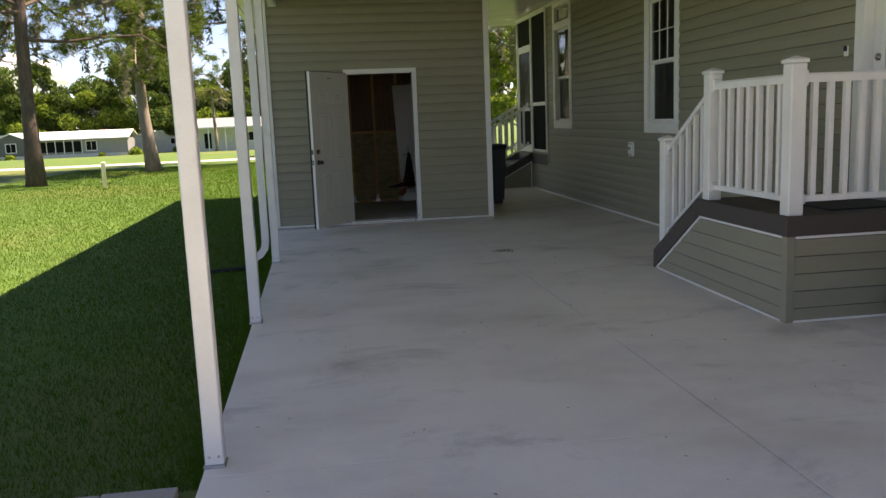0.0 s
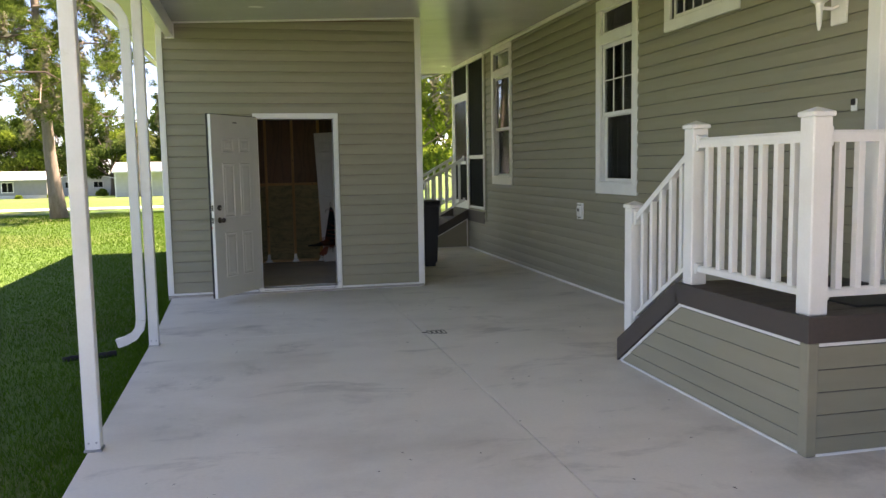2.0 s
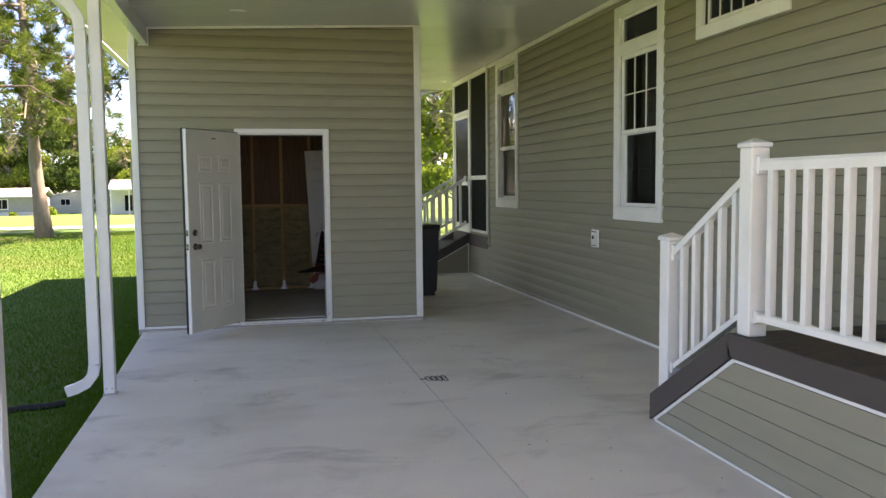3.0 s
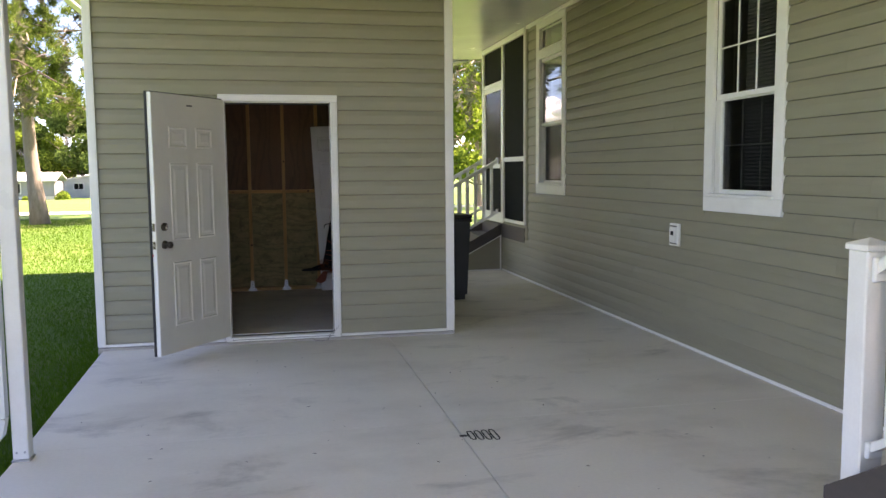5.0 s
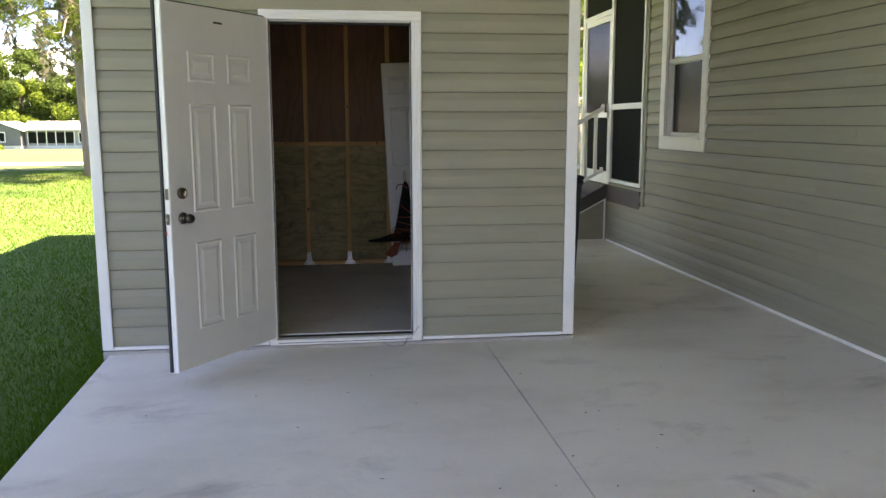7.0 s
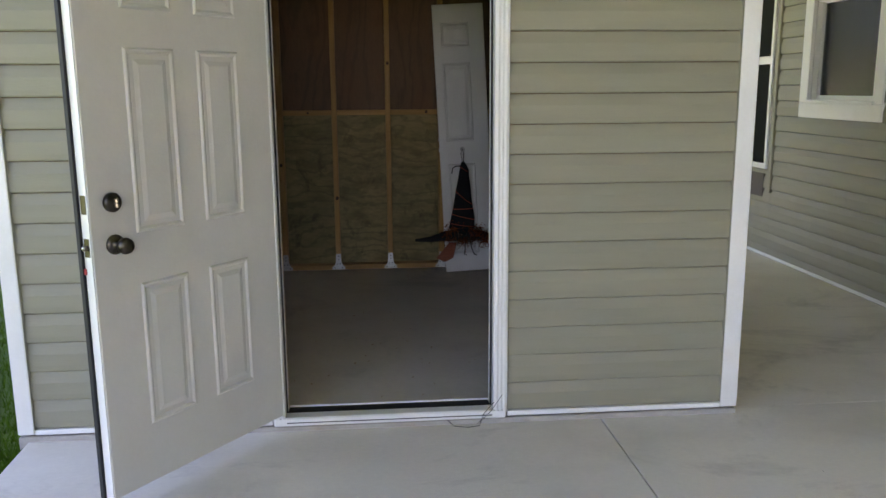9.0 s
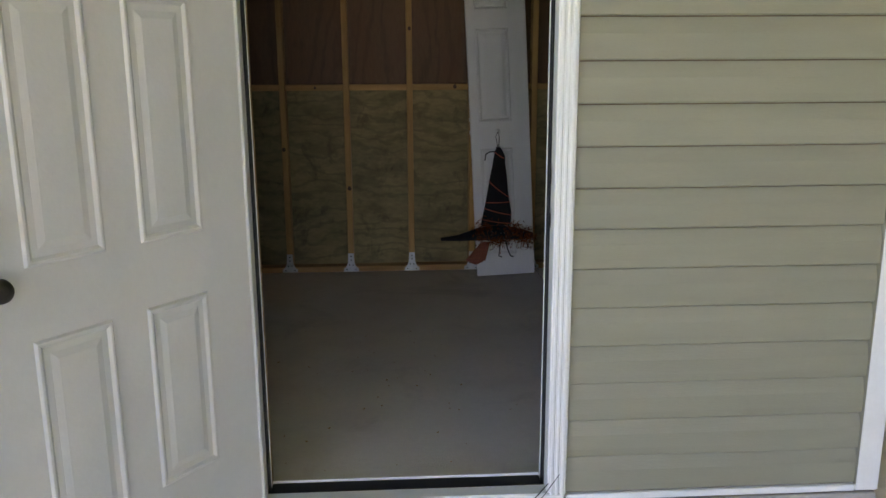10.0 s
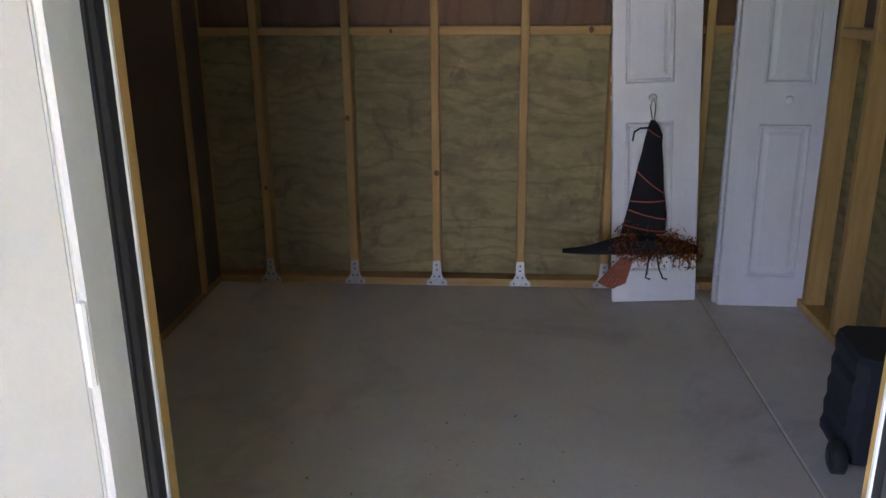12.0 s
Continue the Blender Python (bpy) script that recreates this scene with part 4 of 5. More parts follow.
for kx, ky, kz, kr in ((0.602, SY, 0.60, 0.013), (0.185, SY, 0.86, 0.012), (1.01, SY, 1.62, 0.011), (1.30, SY + 0.003, 1.256, 0.012), (-0.23, SY, 0.52, 0.010), (1.415, SY, 0.97, 0.010), (0.40, SY + 0.003, 1.254, 0.008)):
    part("wood_knot", add_lathe(bmesh.new(), [(kr, -0.001), (kr * 0.9, 0.0012), (kr * 0.3, 0.0016)], 12, pose(kx, ky, kz, 90, 0, 0) @ Matrix.Diagonal((1, 1.25, 1, 1))), knot, back)
# framing of the side walls
inner = thing("wall_shed_inside", "bare stud framing and sheathing inside the shed", "wall", kind="structure")
RXI = SHED_X1 - WT - 0.002
for y in (11.75, 12.16, 12.57, 12.97, 13.38, 13.79, 14.12):
    part("stud", boxbm(RXI - 0.088, RXI, y - 0.019, y + 0.019, 0.073, 3.24, bevel=0.003), PINE, inner)
    if y > 14.0:
        part("stud", boxbm(SHED_X0 + 0.106, SHED_X0 + 0.129, y - 0.019, y + 0.019, 0.073, 3.12, bevel=0.003), PINE, inner)
for x0, x1 in ((RXI - 0.088, RXI), (SHED_X0 + 0.041, SHED_X0 + 0.106)):
    part("sole_plate", boxbm(x0, x1, SHED_Y + WT + 0.002, SY - 0.002, 0.033, 0.072, bevel=0.003), PINE, inner)
ylist = [11.75, 12.16, 12.57, 12.97, 13.38, 13.79, 14.12]
for p, q in zip(ylist, ylist[1:]):
    part("blocking", boxbm(RXI - 0.085, RXI - 0.001, p + 0.0195, q - 0.0195, 1.235, 1.273, bevel=0.003), PINE, inner)
part("dark_panel", boxbm(SHED_X0 + 0.041, SHED_X0 + 0.105, SHED_Y + WT + 0.003, SY - 0.003, 0.073, 3.12), LEFT_PLY, inner)
part("plywood_panel", boxbm(RXI + 0.0005, RXI + 0.0015, SHED_Y + WT + 0.003, SY, 0.033, 1.252), PLY_LOW, inner)

# shed door: fluted casing, jamb, weatherstrip, open leaf
door2 = thing("door_2", "pale grey six-panel shed door standing open outward", "door", kind="structure")
JL, JR, JT = 0.480, 1.378, 2.092                     # clear opening
for xa, xb, sg in ((OX0, JL + 0.004, 1), (JR - 0.004, OX1, -1)):
    p = part("side_casing", boxbm(xa, xb, SHED_Y - 0.03, SHED_Y + 0.02, 0.05, OZ1 - 0.06, bevel=0.004), WHITE, door2)
    for k in range(3):
        c = xa + (xb - xa) * (0.22 + 0.28 * k)
        part("flute", boxbm(c - 0.005, c + 0.005, SHED_Y - 0.036, SHED_Y - 0.030, 0.055, OZ1 - 0.065, bevel=0.002), WHITE, p)
    for nm, y0, y1, proud, mt, zb in (("jamb", SHED_Y + 0.0205, SHED_Y + 0.052, 0.000, WHITE, 0.03), ("weatherstrip", SHED_Y + 0.0525, SHED_Y + 0.060, 0.004, RUBBER, 0.03), ("stop", SHED_Y + 0.0605, SHED_Y + 0.080, 0.001, STRIP, 0.03), ("weatherstrip", SHED_Y + 0.0805, SHED_Y + 0.099, 0.003, RUBBER, 0.03), ("jamb_edge", SHED_Y + 0.0995, SHED_Y + 0.105, 0.006, WHITE, 0.03), ("trimmer_stud", SHED_Y + 0.1055, SHED_Y + 0.128, 0.006, PINE, 0.03)):
        x0, x1 = (JL - 0.03, JL + proud) if sg > 0 else (JR - (proud if nm != "trimmer_stud" else 0.0), JR + 0.03)
        part(nm, boxbm(x0, x1, y0, y1, zb, JT + 0.012), mt, door2)
p = part("head_casing", boxbm(OX0, OX1, SHED_Y - 0.03, SHED_Y + 0.02, OZ1 - 0.059, OZ1, bevel=0.004), WHITE, door2)
for k in range(3):
    c = OZ1 - 0.059 + 0.059 * (0.25 + 0.25 * k)
    part("flute", boxbm(OX0 + 0.005, OX1 - 0.005, SHED_Y - 0.036, SHED_Y - 0.030, c - 0.004, c + 0.004, bevel=0.002), WHITE, p)
part("head_jamb", boxbm(JL + 0.009, JR - 0.009, SHED_Y + 0.0205, SHED_Y + 0.106, JT - 0.006, JT + 0.012), WHITE, door2)
part("head_weatherstrip", boxbm(JL + 0.009, JR - 0.009, SHED_Y + 0.03, SHED_Y + 0.09, JT - 0.018, JT - 0.0065), RUBBER, door2)
part("threshold", boxbm(OX0 + 0.005, OX1 - 0.005, SHED_Y - 0.036, SHED_Y + 0.03, 0.024, 0.062, bevel=0.006), WHITE, door2, "scuffed white threshold")
part("threshold_groove", boxbm(JL + 0.01, JR - 0.01, SHED_Y - 0.0375, SHED_Y - 0.0355, 0.038, 0.042), JOINT, door2)
part("door_sweep", boxbm(JL + 0.009, JR - 0.009, SHED_Y + 0.0305, SHED_Y + 0.096, 0.024, 0.060, bevel=0.004), RUBBER, door2)
part("threshold_edge", boxbm(JL + 0.009, JR - 0.009, SHED_Y + 0.0965, SHED_Y + 0.105, 0.024, 0.066), WHITE, door2)

for z in (0.942, 1.078):                              # strike plates in the latch jamb
    k = part("strike_plate", boxbm(JR - 0.0016, JR - 0.0002, SHED_Y + 0.036, SHED_Y + 0.0515, z - 0.03, z + 0.03, bevel=0.0005), METAL, door2, "tarnished strike plate")
    part("bolt_hole", boxbm(JR - 0.002, JR - 0.0016, SHED_Y + 0.041, SHED_Y + 0.050, z - 0.015, z + 0.015), RUBBER, k)
HINGE = Vector((0.480, SHED_Y - 0.034, 0.0))
TIP = Vector((-0.014, 10.678, 0.0))
LW = (TIP - HINGE).length
ang = math.degrees(math.atan2(TIP.y - HINGE.y, TIP.x - HINGE.x))
swing = pose(HINGE.x, HINGE.y, 0.072, 0, 0, ang)        # local x along the leaf, local +y towards the walker


def in_swing(bm):
    for v in bm.verts:
        v.co = swing @ v.co
    return bm


LH = 2.03
lf2 = part("leaf", in_swing(boxbm(0.004, LW - 0.004, -0.042, -0.001, 0.004, LH, bevel=0.002)), DOORPAINT, door2)
part("edge_strip", in_swing(boxbm(LW - 0.0038, LW, -0.040, -0.004, 0.0, LH)), WHITE, lf2)
part("edge_seal", in_swing(boxbm(LW - 0.014, LW + 0.010, -0.058, -0.041, 0.0, LH + 0.008)), RUBBER, lf2, "black weather seal")
part("top_seal", in_swing(boxbm(0.0, LW, -0.048, -0.012, LH + 0.001, LH + 0.008)), RUBBER, lf2, "black weather seal")
for u0, u1 in ((0.163, 0.363), (0.463, 0.669)):
    for v0, v1 in ((0.215, 0.720), (0.891, 1.495), (1.615, 1.778)):
        part("raised_panel", in_swing(raised_panel(bmesh.new(), u0, u1, v0, v1, lambda u, v, o: Vector((u, -0.001 + o, v)), 0.036, 0.0065)), DOORPAINT, lf2)
for z, prof, nm in ((0.868, [(0.033, 0), (0.033, 0.008), (0.022, 0.014), (0.014, 0.018), (0.013, 0.036), (0.024, 0.042), (0.028, 0.055), (0.024, 0.068), (0.010, 0.073)], "door_knob"), (1.006, [(0.032, 0), (0.032, 0.012), (0.026, 0.018), (0.010, 0.020)], "deadbolt")):
    k = part(nm, in_swing(add_lathe(bmesh.new(), prof, 20, pose(LW - 0.086, -0.001, z, -90, 0, 0))), BRASSY, lf2, "tarnished nickel", True)
    if nm == "deadbolt":
        part("thumb_turn", in_swing(boxbm(LW - 0.092, LW - 0.080, 0.018, 0.034, z - 0.016, z + 0.016, bevel=0.003)), METAL, k)
    part("latch_plate", in_swing(boxbm(LW + 0.0002, LW + 0.002, -0.034, -0.010, z - 0.03, z + 0.03)), BRASSY, lf2)
part("latch_bolt", in_swing(add_lathe(bmesh.new(), [(0.009, 0), (0.009, 0.012), (0.004, 0.016)], 10, pose(LW + 0.002, -0.022, 0.868, 0, 90, 0))), METAL, lf2, "", True)
for z in (0.25, 1.0, 1.78):
    part("hinge", in_swing(boxbm(-0.006, 0.003, -0.004, 0.003, z - 0.05, z + 0.05, bevel=0.002)), WHITE, lf2)
part("paint_dot", in_swing(boxbm(LW + 0.001, LW + 0.006, -0.05, -0.03, 0.78, 0.80, bevel=0.002)), REDMARK, lf2, "red paint dot")
part("stamp_mark", in_swing(boxbm(LW / 2 - 0.035, LW / 2 + 0.035, -0.001, -0.0003, 1.945, 1.957)), JOINT, lf2)

wire = thing("loose_wire", "thin dark loose wire hanging at the door threshold", "wire")
part("strand", add_tube(bmesh.new(), [(1.375, SHED_Y - 0.04, 0.10), (1.33, SHED_Y - 0.045, 0.05), (1.31, SHED_Y - 0.06, 0.004), (1.26, SHED_Y - 0.075, 0.004), (1.20, SHED_Y - 0.06, 0.006), (1.17, SHED_Y - 0.04, 0.03)], 0.0018, 5), RUBBER, wire)
part("strand", add_tube(bmesh.new(), [(1.41, SHED_Y - 0.04, 0.13), (1.36, SHED_Y - 0.045, 0.06), (1.30, SHED_Y - 0.05, 0.006)], 0.0013, 5), RUBBER, wire)

# ---- screened porch and its steps at the far end ----
porch = thing("screen_porch", "screened porch with white frame and dark insect screen", "porch", kind="structure")
PX, PZ = 4.205, 0.70
part("porch_floor", boxbm(PX, 7.5, 14.74, 16.89, 0.5, PZ), DECK, porch)
# backing is near black too, standing in for shade between the courses
part("skirt", boxbm(WALL_X, WALL_X + 0.08, 14.62, 15.835, 0.0, 0.742), JOINT, porch)
clad(porch, WALL_X, "y", -1, 14.601, 15.832, -0.0425, HOUSE_COURSE, 0.74)
part("corner_return", boxbm(PX + 0.02, WALL_X + 0.14, 14.622, 14.668, 0.74, 3.37), SIDING, porch)
for y0, y1 in ((14.67, 14.71), (15.69, 15.77), (16.80, 16.89)):
    part("porch_post", boxbm(PX - 0.025, PX + 0.03, y0, y1, PZ + 0.045, 3.29, bevel=0.004), WHITE, porch)
part("header", boxbm(PX - 0.03, PX + 0.05, 14.67, 16.89, 3.2905, 3.368, bevel=0.004), WHITE, porch)
part("sill_rail", boxbm(PX - 0.02, PX + 0.03, 14.711, 15.689, 0.743, 0.785, bevel=0.004), WHITE, porch)
part("middle_rail", boxbm(PX - 0.02, PX + 0.03, 14.711, 15.689, 1.61, 1.675, bevel=0.004), WHITE, porch)
part("door_header", boxbm(PX - 0.02, PX + 0.03, 15.771, 16.799, 2.74, 2.80, bevel=0.004), WHITE, porch)
for y0, y1, z0, z1 in ((14.711, 15.689, 0.786, 1.609), (14.711, 15.689, 1.676, 3.289), (15.771, 16.799, 2.801, 3.289)):
    part("screen_panel", boxbm(PX + 0.003, PX + 0.006, y0, y1, z0, z1), SCREEN, porch, "dark insect screen")
part("end_screen", boxbm(PX + 0.04, 7.4, 16.85, 16.856, PZ, 3.29), SCREEN, porch, "dark insect screen")
sd = part("screen_door", boxbm(PX - 0.015, PX + 0.012, 15.778, 15.84, PZ + 0.01, 2.735, bevel=0.003), WHITE, porch, "white screen door")
for a in ((16.73, 16.792, 0.71, 2.735), (15.841, 16.729, 2.67, 2.735), (15.841, 16.729, 1.52, 1.58), (15.841, 16.729, 0.71, 0.86)):
    part("door_rail", boxbm(PX - 0.015, PX + 0.012, *a, bevel=0.003), WHITE, sd)
p = part("door_glass", boxbm(PX - 0.003, PX + 0.003, 15.841, 16.729, 1.581, 2.669), SCREENGLASS, sd)
p.visible_shadow = False
part("door_screen", boxbm(PX - 0.002, PX + 0.002, 15.841, 16.729, 0.861, 1.519), SCREEN, sd)
part("handle", boxbm(PX - 0.04, PX - 0.016, 15.795, 15.815, 1.5, 1.68, bevel=0.005), METAL, sd)
bm = bmesh.new()
add_box(bm, 7.4, 7.5, 14.74, 16.89, PZ, 3.3)
part("inner_wall", bm, ROOM, porch)
tagged(link("ceiling_porch", boxbm(WALL_X + 0.26, 7.5, 14.73, 16.95, 3.372, 3.385), CEILING), "white porch ceiling", "ceiling", kind="structure")

steps2 = thing("porch_steps", "brown composite porch steps with siding-clad side", "steps", kind="structure")
for i in range(3):
    x1 = PX - 0.03 - 0.29 * i
    z = PZ - 0.175 * (i + 1)
    part("tread", boxbm(x1 - 0.30, x1, 15.86, 16.85, z - 0.03, z, bevel=0.004), DECK, steps2)
    part("riser", boxbm(x1 - 0.015, x1, 15.87, 16.84, z, z + 0.17), DECK, steps2)
part("riser", boxbm(PX - 0.92, PX - 0.90, 15.87, 16.84, 0.001, 0.14), DECK, steps2)
for y in (15.845, 16.855):
    part("stringer", add_prism(bmesh.new(), [(PX - 0.01, 0.70), (PX - 0.01, 0.52), (PX - 0.98, 0.003), (PX - 1.02, 0.003), (PX - 1.02, 0.16)], y - 0.012, y + 0.012, "y"), DECK, steps2)
part("side_skirt", add_prism(bmesh.new(), [(PX + 0.02, 0.62), (PX + 0.02, 0.001), (PX - 1.0, 0.001), (PX - 1.0, 0.08)], 15.858, 15.874, "y"), SIDING, steps2)
part("skirt_trim", boxbm(PX - 1.0, PX - 0.012, 15.838, 15.848, 0.002, 0.018), WHITE, steps2)
part("skirt_trim", add_prism(bmesh.new(), [(PX - 0.012, 0.518), (PX - 0.98, 0.002), (PX - 1.0, 0.002), (PX - 0.012, 0.534)], 15.826, 15.832, "y"), WHITE, steps2)
part("skirt_trim", boxbm(PX - 0.03, PX - 0.012, 15.838, 15.848, 0.019, 0.52), WHITE, steps2)
railing2 = thing("step_railing", "white vinyl step railing with square balusters", "railing", kind="structure")
keep, railing = railing, railing2
for y in (15.86, 16.83):
    rail_run((PX - 0.06, y), (PX - 1.0, y), (1.66, 1.14), (0.90, 0.38), 7, 0.045)
    newel(PX - 1.05, y, 0.0, 1.2, 0.09)
railing = keep

# ---- things along the shed's side and on the slab ----
can = thing("trash_can", "black plastic wheeled trash can beside the shed wall", "trash can", pose(2.865, 13.48, 0))
part("body", add_prism(bmesh.new(), [(-0.19, 0.06), (0.18, 0.06), (0.225, 0.93), (-0.235, 0.93)], -0.22, 0.24, "y"), BLACKBIN, can)
part("rim", boxbm(-0.25, 0.238, -0.24, 0.26, 0.90, 0.945, bevel=0.01), BLACKBIN, can)
part("lid", boxbm(-0.255, 0.243, -0.25, 0.262, 0.946, 0.985, bevel=0.015), BLACKBIN, can)
for s in (-0.2, 0.17):
    part("wheel", add_lathe(bmesh.new(), [(0.08, 0), (0.1, 0.008), (0.1, 0.04), (0.08, 0.048)], 18, pose(s, 0.27, 0.1, 0, 90, 0)), RUBBER, can)
part("foot", boxbm(-0.17, 0.16, -0.2, -0.14, 0.0, 0.06), BLACKBIN, can)

bucket = thing("bucket", "grey plastic bucket holding a black spray wand", "bucket", pose(3.885, 4.63, 0))
part("pail", add_lathe(bmesh.new(), [(0.118, 0.0), (0.123, 0.006), (0.145, 0.25), (0.157, 0.253), (0.157, 0.27), (0.140, 0.271), (0.112, 0.03)], 28), GREYPLASTIC, bucket, "", True)
part("label_sticker", boxbm(-0.02, 0.06, -0.1405, -0.136, 0.13, 0.165, m=pose(0, 0, 0, -4, 0, 8)), WHITE, bucket, "small white sticker")
w = thing("spray_wand", "black hose wand with white nozzle lying in the bucket", "hose wand", pose(3.885, 4.63, 0.255))
part("wand_tube", add_tube(bmesh.new(), [(-0.13, -0.06, 0.012), (-0.03, -0.03, 0.02), (0.06, 0.0, 0.03), (0.13, 0.02, 0.035), (0.2, -0.05, 0.07), (0.27, -0.1, 0.13)], [0.012, 0.02, 0.034, 0.03, 0.018, 0.014], 10), RUBBER, w)
part("hose_coil", add_tube(bmesh.new(), [(0.12 * math.cos(a * 0.5), 0.12 * math.sin(a * 0.5), 0.0 + 0.002 * a) for a in range(14)], 0.016, 8), RUBBER, w)
part("nozzle", add_lathe(bmesh.new(), [(0.013, -0.03), (0.018, -0.02), (0.018, 0.03), (0.012, 0.04)], 12, pose(-0.09, -0.09, 0.025, 70, 0, 40)), WHITE, w)

grill = thing("covered_grill", "barbecue grill under a grey canvas cover beside the deck", "covered grill", pose(3.93, 3.86, 0))
bm = bmesh.new()
seg = 40
rings = []
for j, (z, rx, ry) in enumerate(((0.01, 0.24, 0.50), (0.15, 0.225, 0.475), (0.4, 0.20, 0.45), (0.7, 0.185, 0.43), (0.86, 0.18, 0.42), (0.95, 0.15, 0.36), (1.05, 0.12, 0.24), (1.07, 0.06, 0.12))):
    ring = []
    for i in range(seg):
        a = 2 * math.pi * i / seg
        sx, sy = math.copysign(abs(math.cos(a)) ** 0.55, math.cos(a)), math.copysign(abs(math.sin(a)) ** 0.55, math.sin(a))
        f = 1 + 0.05 * math.sin(a * 9 + j * 0.7) * (1 - z / 1.2)
        ring.append(bm.verts.new((rx * sx * f, ry * sy * f, z)))
    rings.append(ring)
for a, b in zip(rings, rings[1:]):
    for i in range(seg):
        bm.faces.new((a[i], a[(i + 1) % seg], b[(i + 1) % seg], b[i]))
bm.faces.new(rings[-1]), bm.faces.new(list(reversed(rings[0])))
part("cover", bm, GREYCLOTH, grill, "", True)

# stencilled mark on the slab beside the joint
mark = thing("floor_mark", "dark mark of four loops drawn on the slab", "floor marking", kind="structure")
cx, cy = 2.02, 8.52
def add_loop(bm, x, y, hw, hl, line, z0, z1):
    """A flat rounded ring drawn as a raised line."""
    rings = []
    for i in range(20):
        t = 2 * math.pi * i / 20
        c, s = math.cos(t), math.sin(t)
        ex, ey = math.copysign(abs(c) ** 0.6, c), math.copysign(abs(s) ** 0.6, s)
        rings.append([bm.verts.new((x + ex * w, y + ey * h, z)) for w, h, z in ((hw, hl, z0), (hw, hl, z1), (hw - line, hl - line, z1), (hw - line, hl - line, z0))])
    for i in range(20):
        a, b = rings[i], rings[(i + 1) % 20]
        for k in range(3):
            bm.faces.new((a[k], b[k], b[k + 1], a[k + 1]))
    bmesh.ops.recalc_face_normals(bm, faces=bm.faces)
    return bm


for i in range(4):
    part("loop", add_loop(bmesh.new(), cx - 0.097 + i * 0.043, cy - 0.004 * i, 0.0195, 0.075 + 0.006 * i, 0.008, 0.0005, 0.0025), JOINT, mark)
part("tail", boxbm(cx - 0.165, cx - 0.1185, cy - 0.012, cy + 0.016, 0.0005, 0.0022, bevel=0.0008), JOINT, mark)

# ---- inside the shed ----
def bifold(name, label, at, w, h, panels, inset, knob_u, double):
    """Moulded closet door leaning on the studs; inset: panel margins on its two sides."""
    d = thing(name, label, "bifold door", at, "spare closet doors")
    slab = part("door_panel", boxbm(0, w, -0.034, 0, 0, h, bevel=0.003), WHITEDOOR, d)
    for v0, v1 in panels:
        part("raised_panel", raised_panel(bmesh.new(), inset[0], w - inset[1], v0, v1, lambda u, v, o: (u, -0.034 - o, v), 0.030, 0.008), WHITEDOOR, slab)
    if double:
        part("door_panel", boxbm(-0.012, w - 0.012, 0.002, 0.036, 0, h, bevel=0.003), WHITEDOOR, d)
    else:
        for v in (0.94, 1.02):
            part("pivot_stub", boxbm(-0.006, 0.0, -0.024, -0.010, v - 0.012, v + 0.012, bevel=0.002), WHITEDOOR, slab)
    part("door_knob", add_lathe(bmesh.new(), [(0.008, 0), (0.008, 0.012), (0.017, 0.018), (0.017, 0.026), (0.008, 0.031)], 16, pose(w * knob_u, -0.034, 0.938, 90, 0, 0)), WHITEDOOR, slab, "round white knob", True)
    return d


bifold("closet_door", "white three-panel bifold closet door leaning on the studs, hat hung on its knob", pose(1.434, 14.235, SHED_FLOOR, -3.0, -2.6, 0),
       0.38, 2.01, ((0.14, 0.83), (1.0, 1.58), (1.70, 1.875)), (0.056, 0.115), 0.45, False)
bifold("closet_door", "folded pair of white bifold closet doors leaning against the studs", pose(1.91, 14.22, SHED_FLOOR, -4.0, 0.5, 0),
       0.392, 2.01, ((0.14, 0.83), (1.0, 1.58), (1.70, 1.875)), (0.112, 0.058), 0.57, True)

hat = thing("witch_hat", "black felt witch hat decoration with orange tulle and cords", "hat", pose(1.55, 14.16, -0.084) @ Matrix.Diagonal((1, 1, 1.11, 1)))
bm = bmesh.new()
rings = []
for z, cxx, rx in ((0.42, 0.0, 0.100), (0.50, 0.004, 0.088), (0.60, 0.008, 0.070), (0.70, 0.012, 0.053), (0.78, 0.014, 0.040), (0.82, 0.016, 0.035), (0.855, 0.012, 0.022), (0.875, 0.008, 0.010)):
    rings.append([bm.verts.new((cxx + rx * math.cos(2 * math.pi * i / 20) * (1 + 0.05 * math.sin(i * 3 + z * 40)), 0.03 * rx / 0.1 * math.sin(2 * math.pi * i / 20), z)) for i in range(20)])
for a, b in zip(rings, rings[1:]):
    for i in range(20):
        bm.faces.new((a[i], a[(i + 1) % 20], b[(i + 1) % 20], b[i]))
bm.faces.new(rings[-1]), bm.faces.new(list(reversed(rings[0])))
part("crown", bm, BLACKCLOTH, hat, "", True)
bm = bmesh.new()
add_tube(bm, [(-0.36, -0.02, 0.345), (-0.25, -0.03, 0.352), (-0.12, -0.04, 0.375), (0.0, -0.045, 0.385), (0.14, -0.04, 0.375), (0.23, -0.03, 0.36)], [0.010, 0.02, 0.04, 0.05, 0.035, 0.02], 10, 0.9)
part("brim", bm, BLACKCLOTH, hat)
for z0, z1 in ((0.455, 0.43), (0.52, 0.48), (0.555, 0.558), (0.68, 0.585), (0.85, 0.81)):
    pts = []
    for k in range(9):
        f = k / 8
        z = z0 + (z1 - z0) * f
        r = 0.1 - (z - 0.42) * 0.165
        pts.append((0.006 - r + 2 * r * f, -0.006 - 0.032 * r / 0.1 * math.sin(math.pi * f) - 0.003, z))
    part("cord", add_tube(bmesh.new(), pts, 0.0028, 5), CORD, hat)
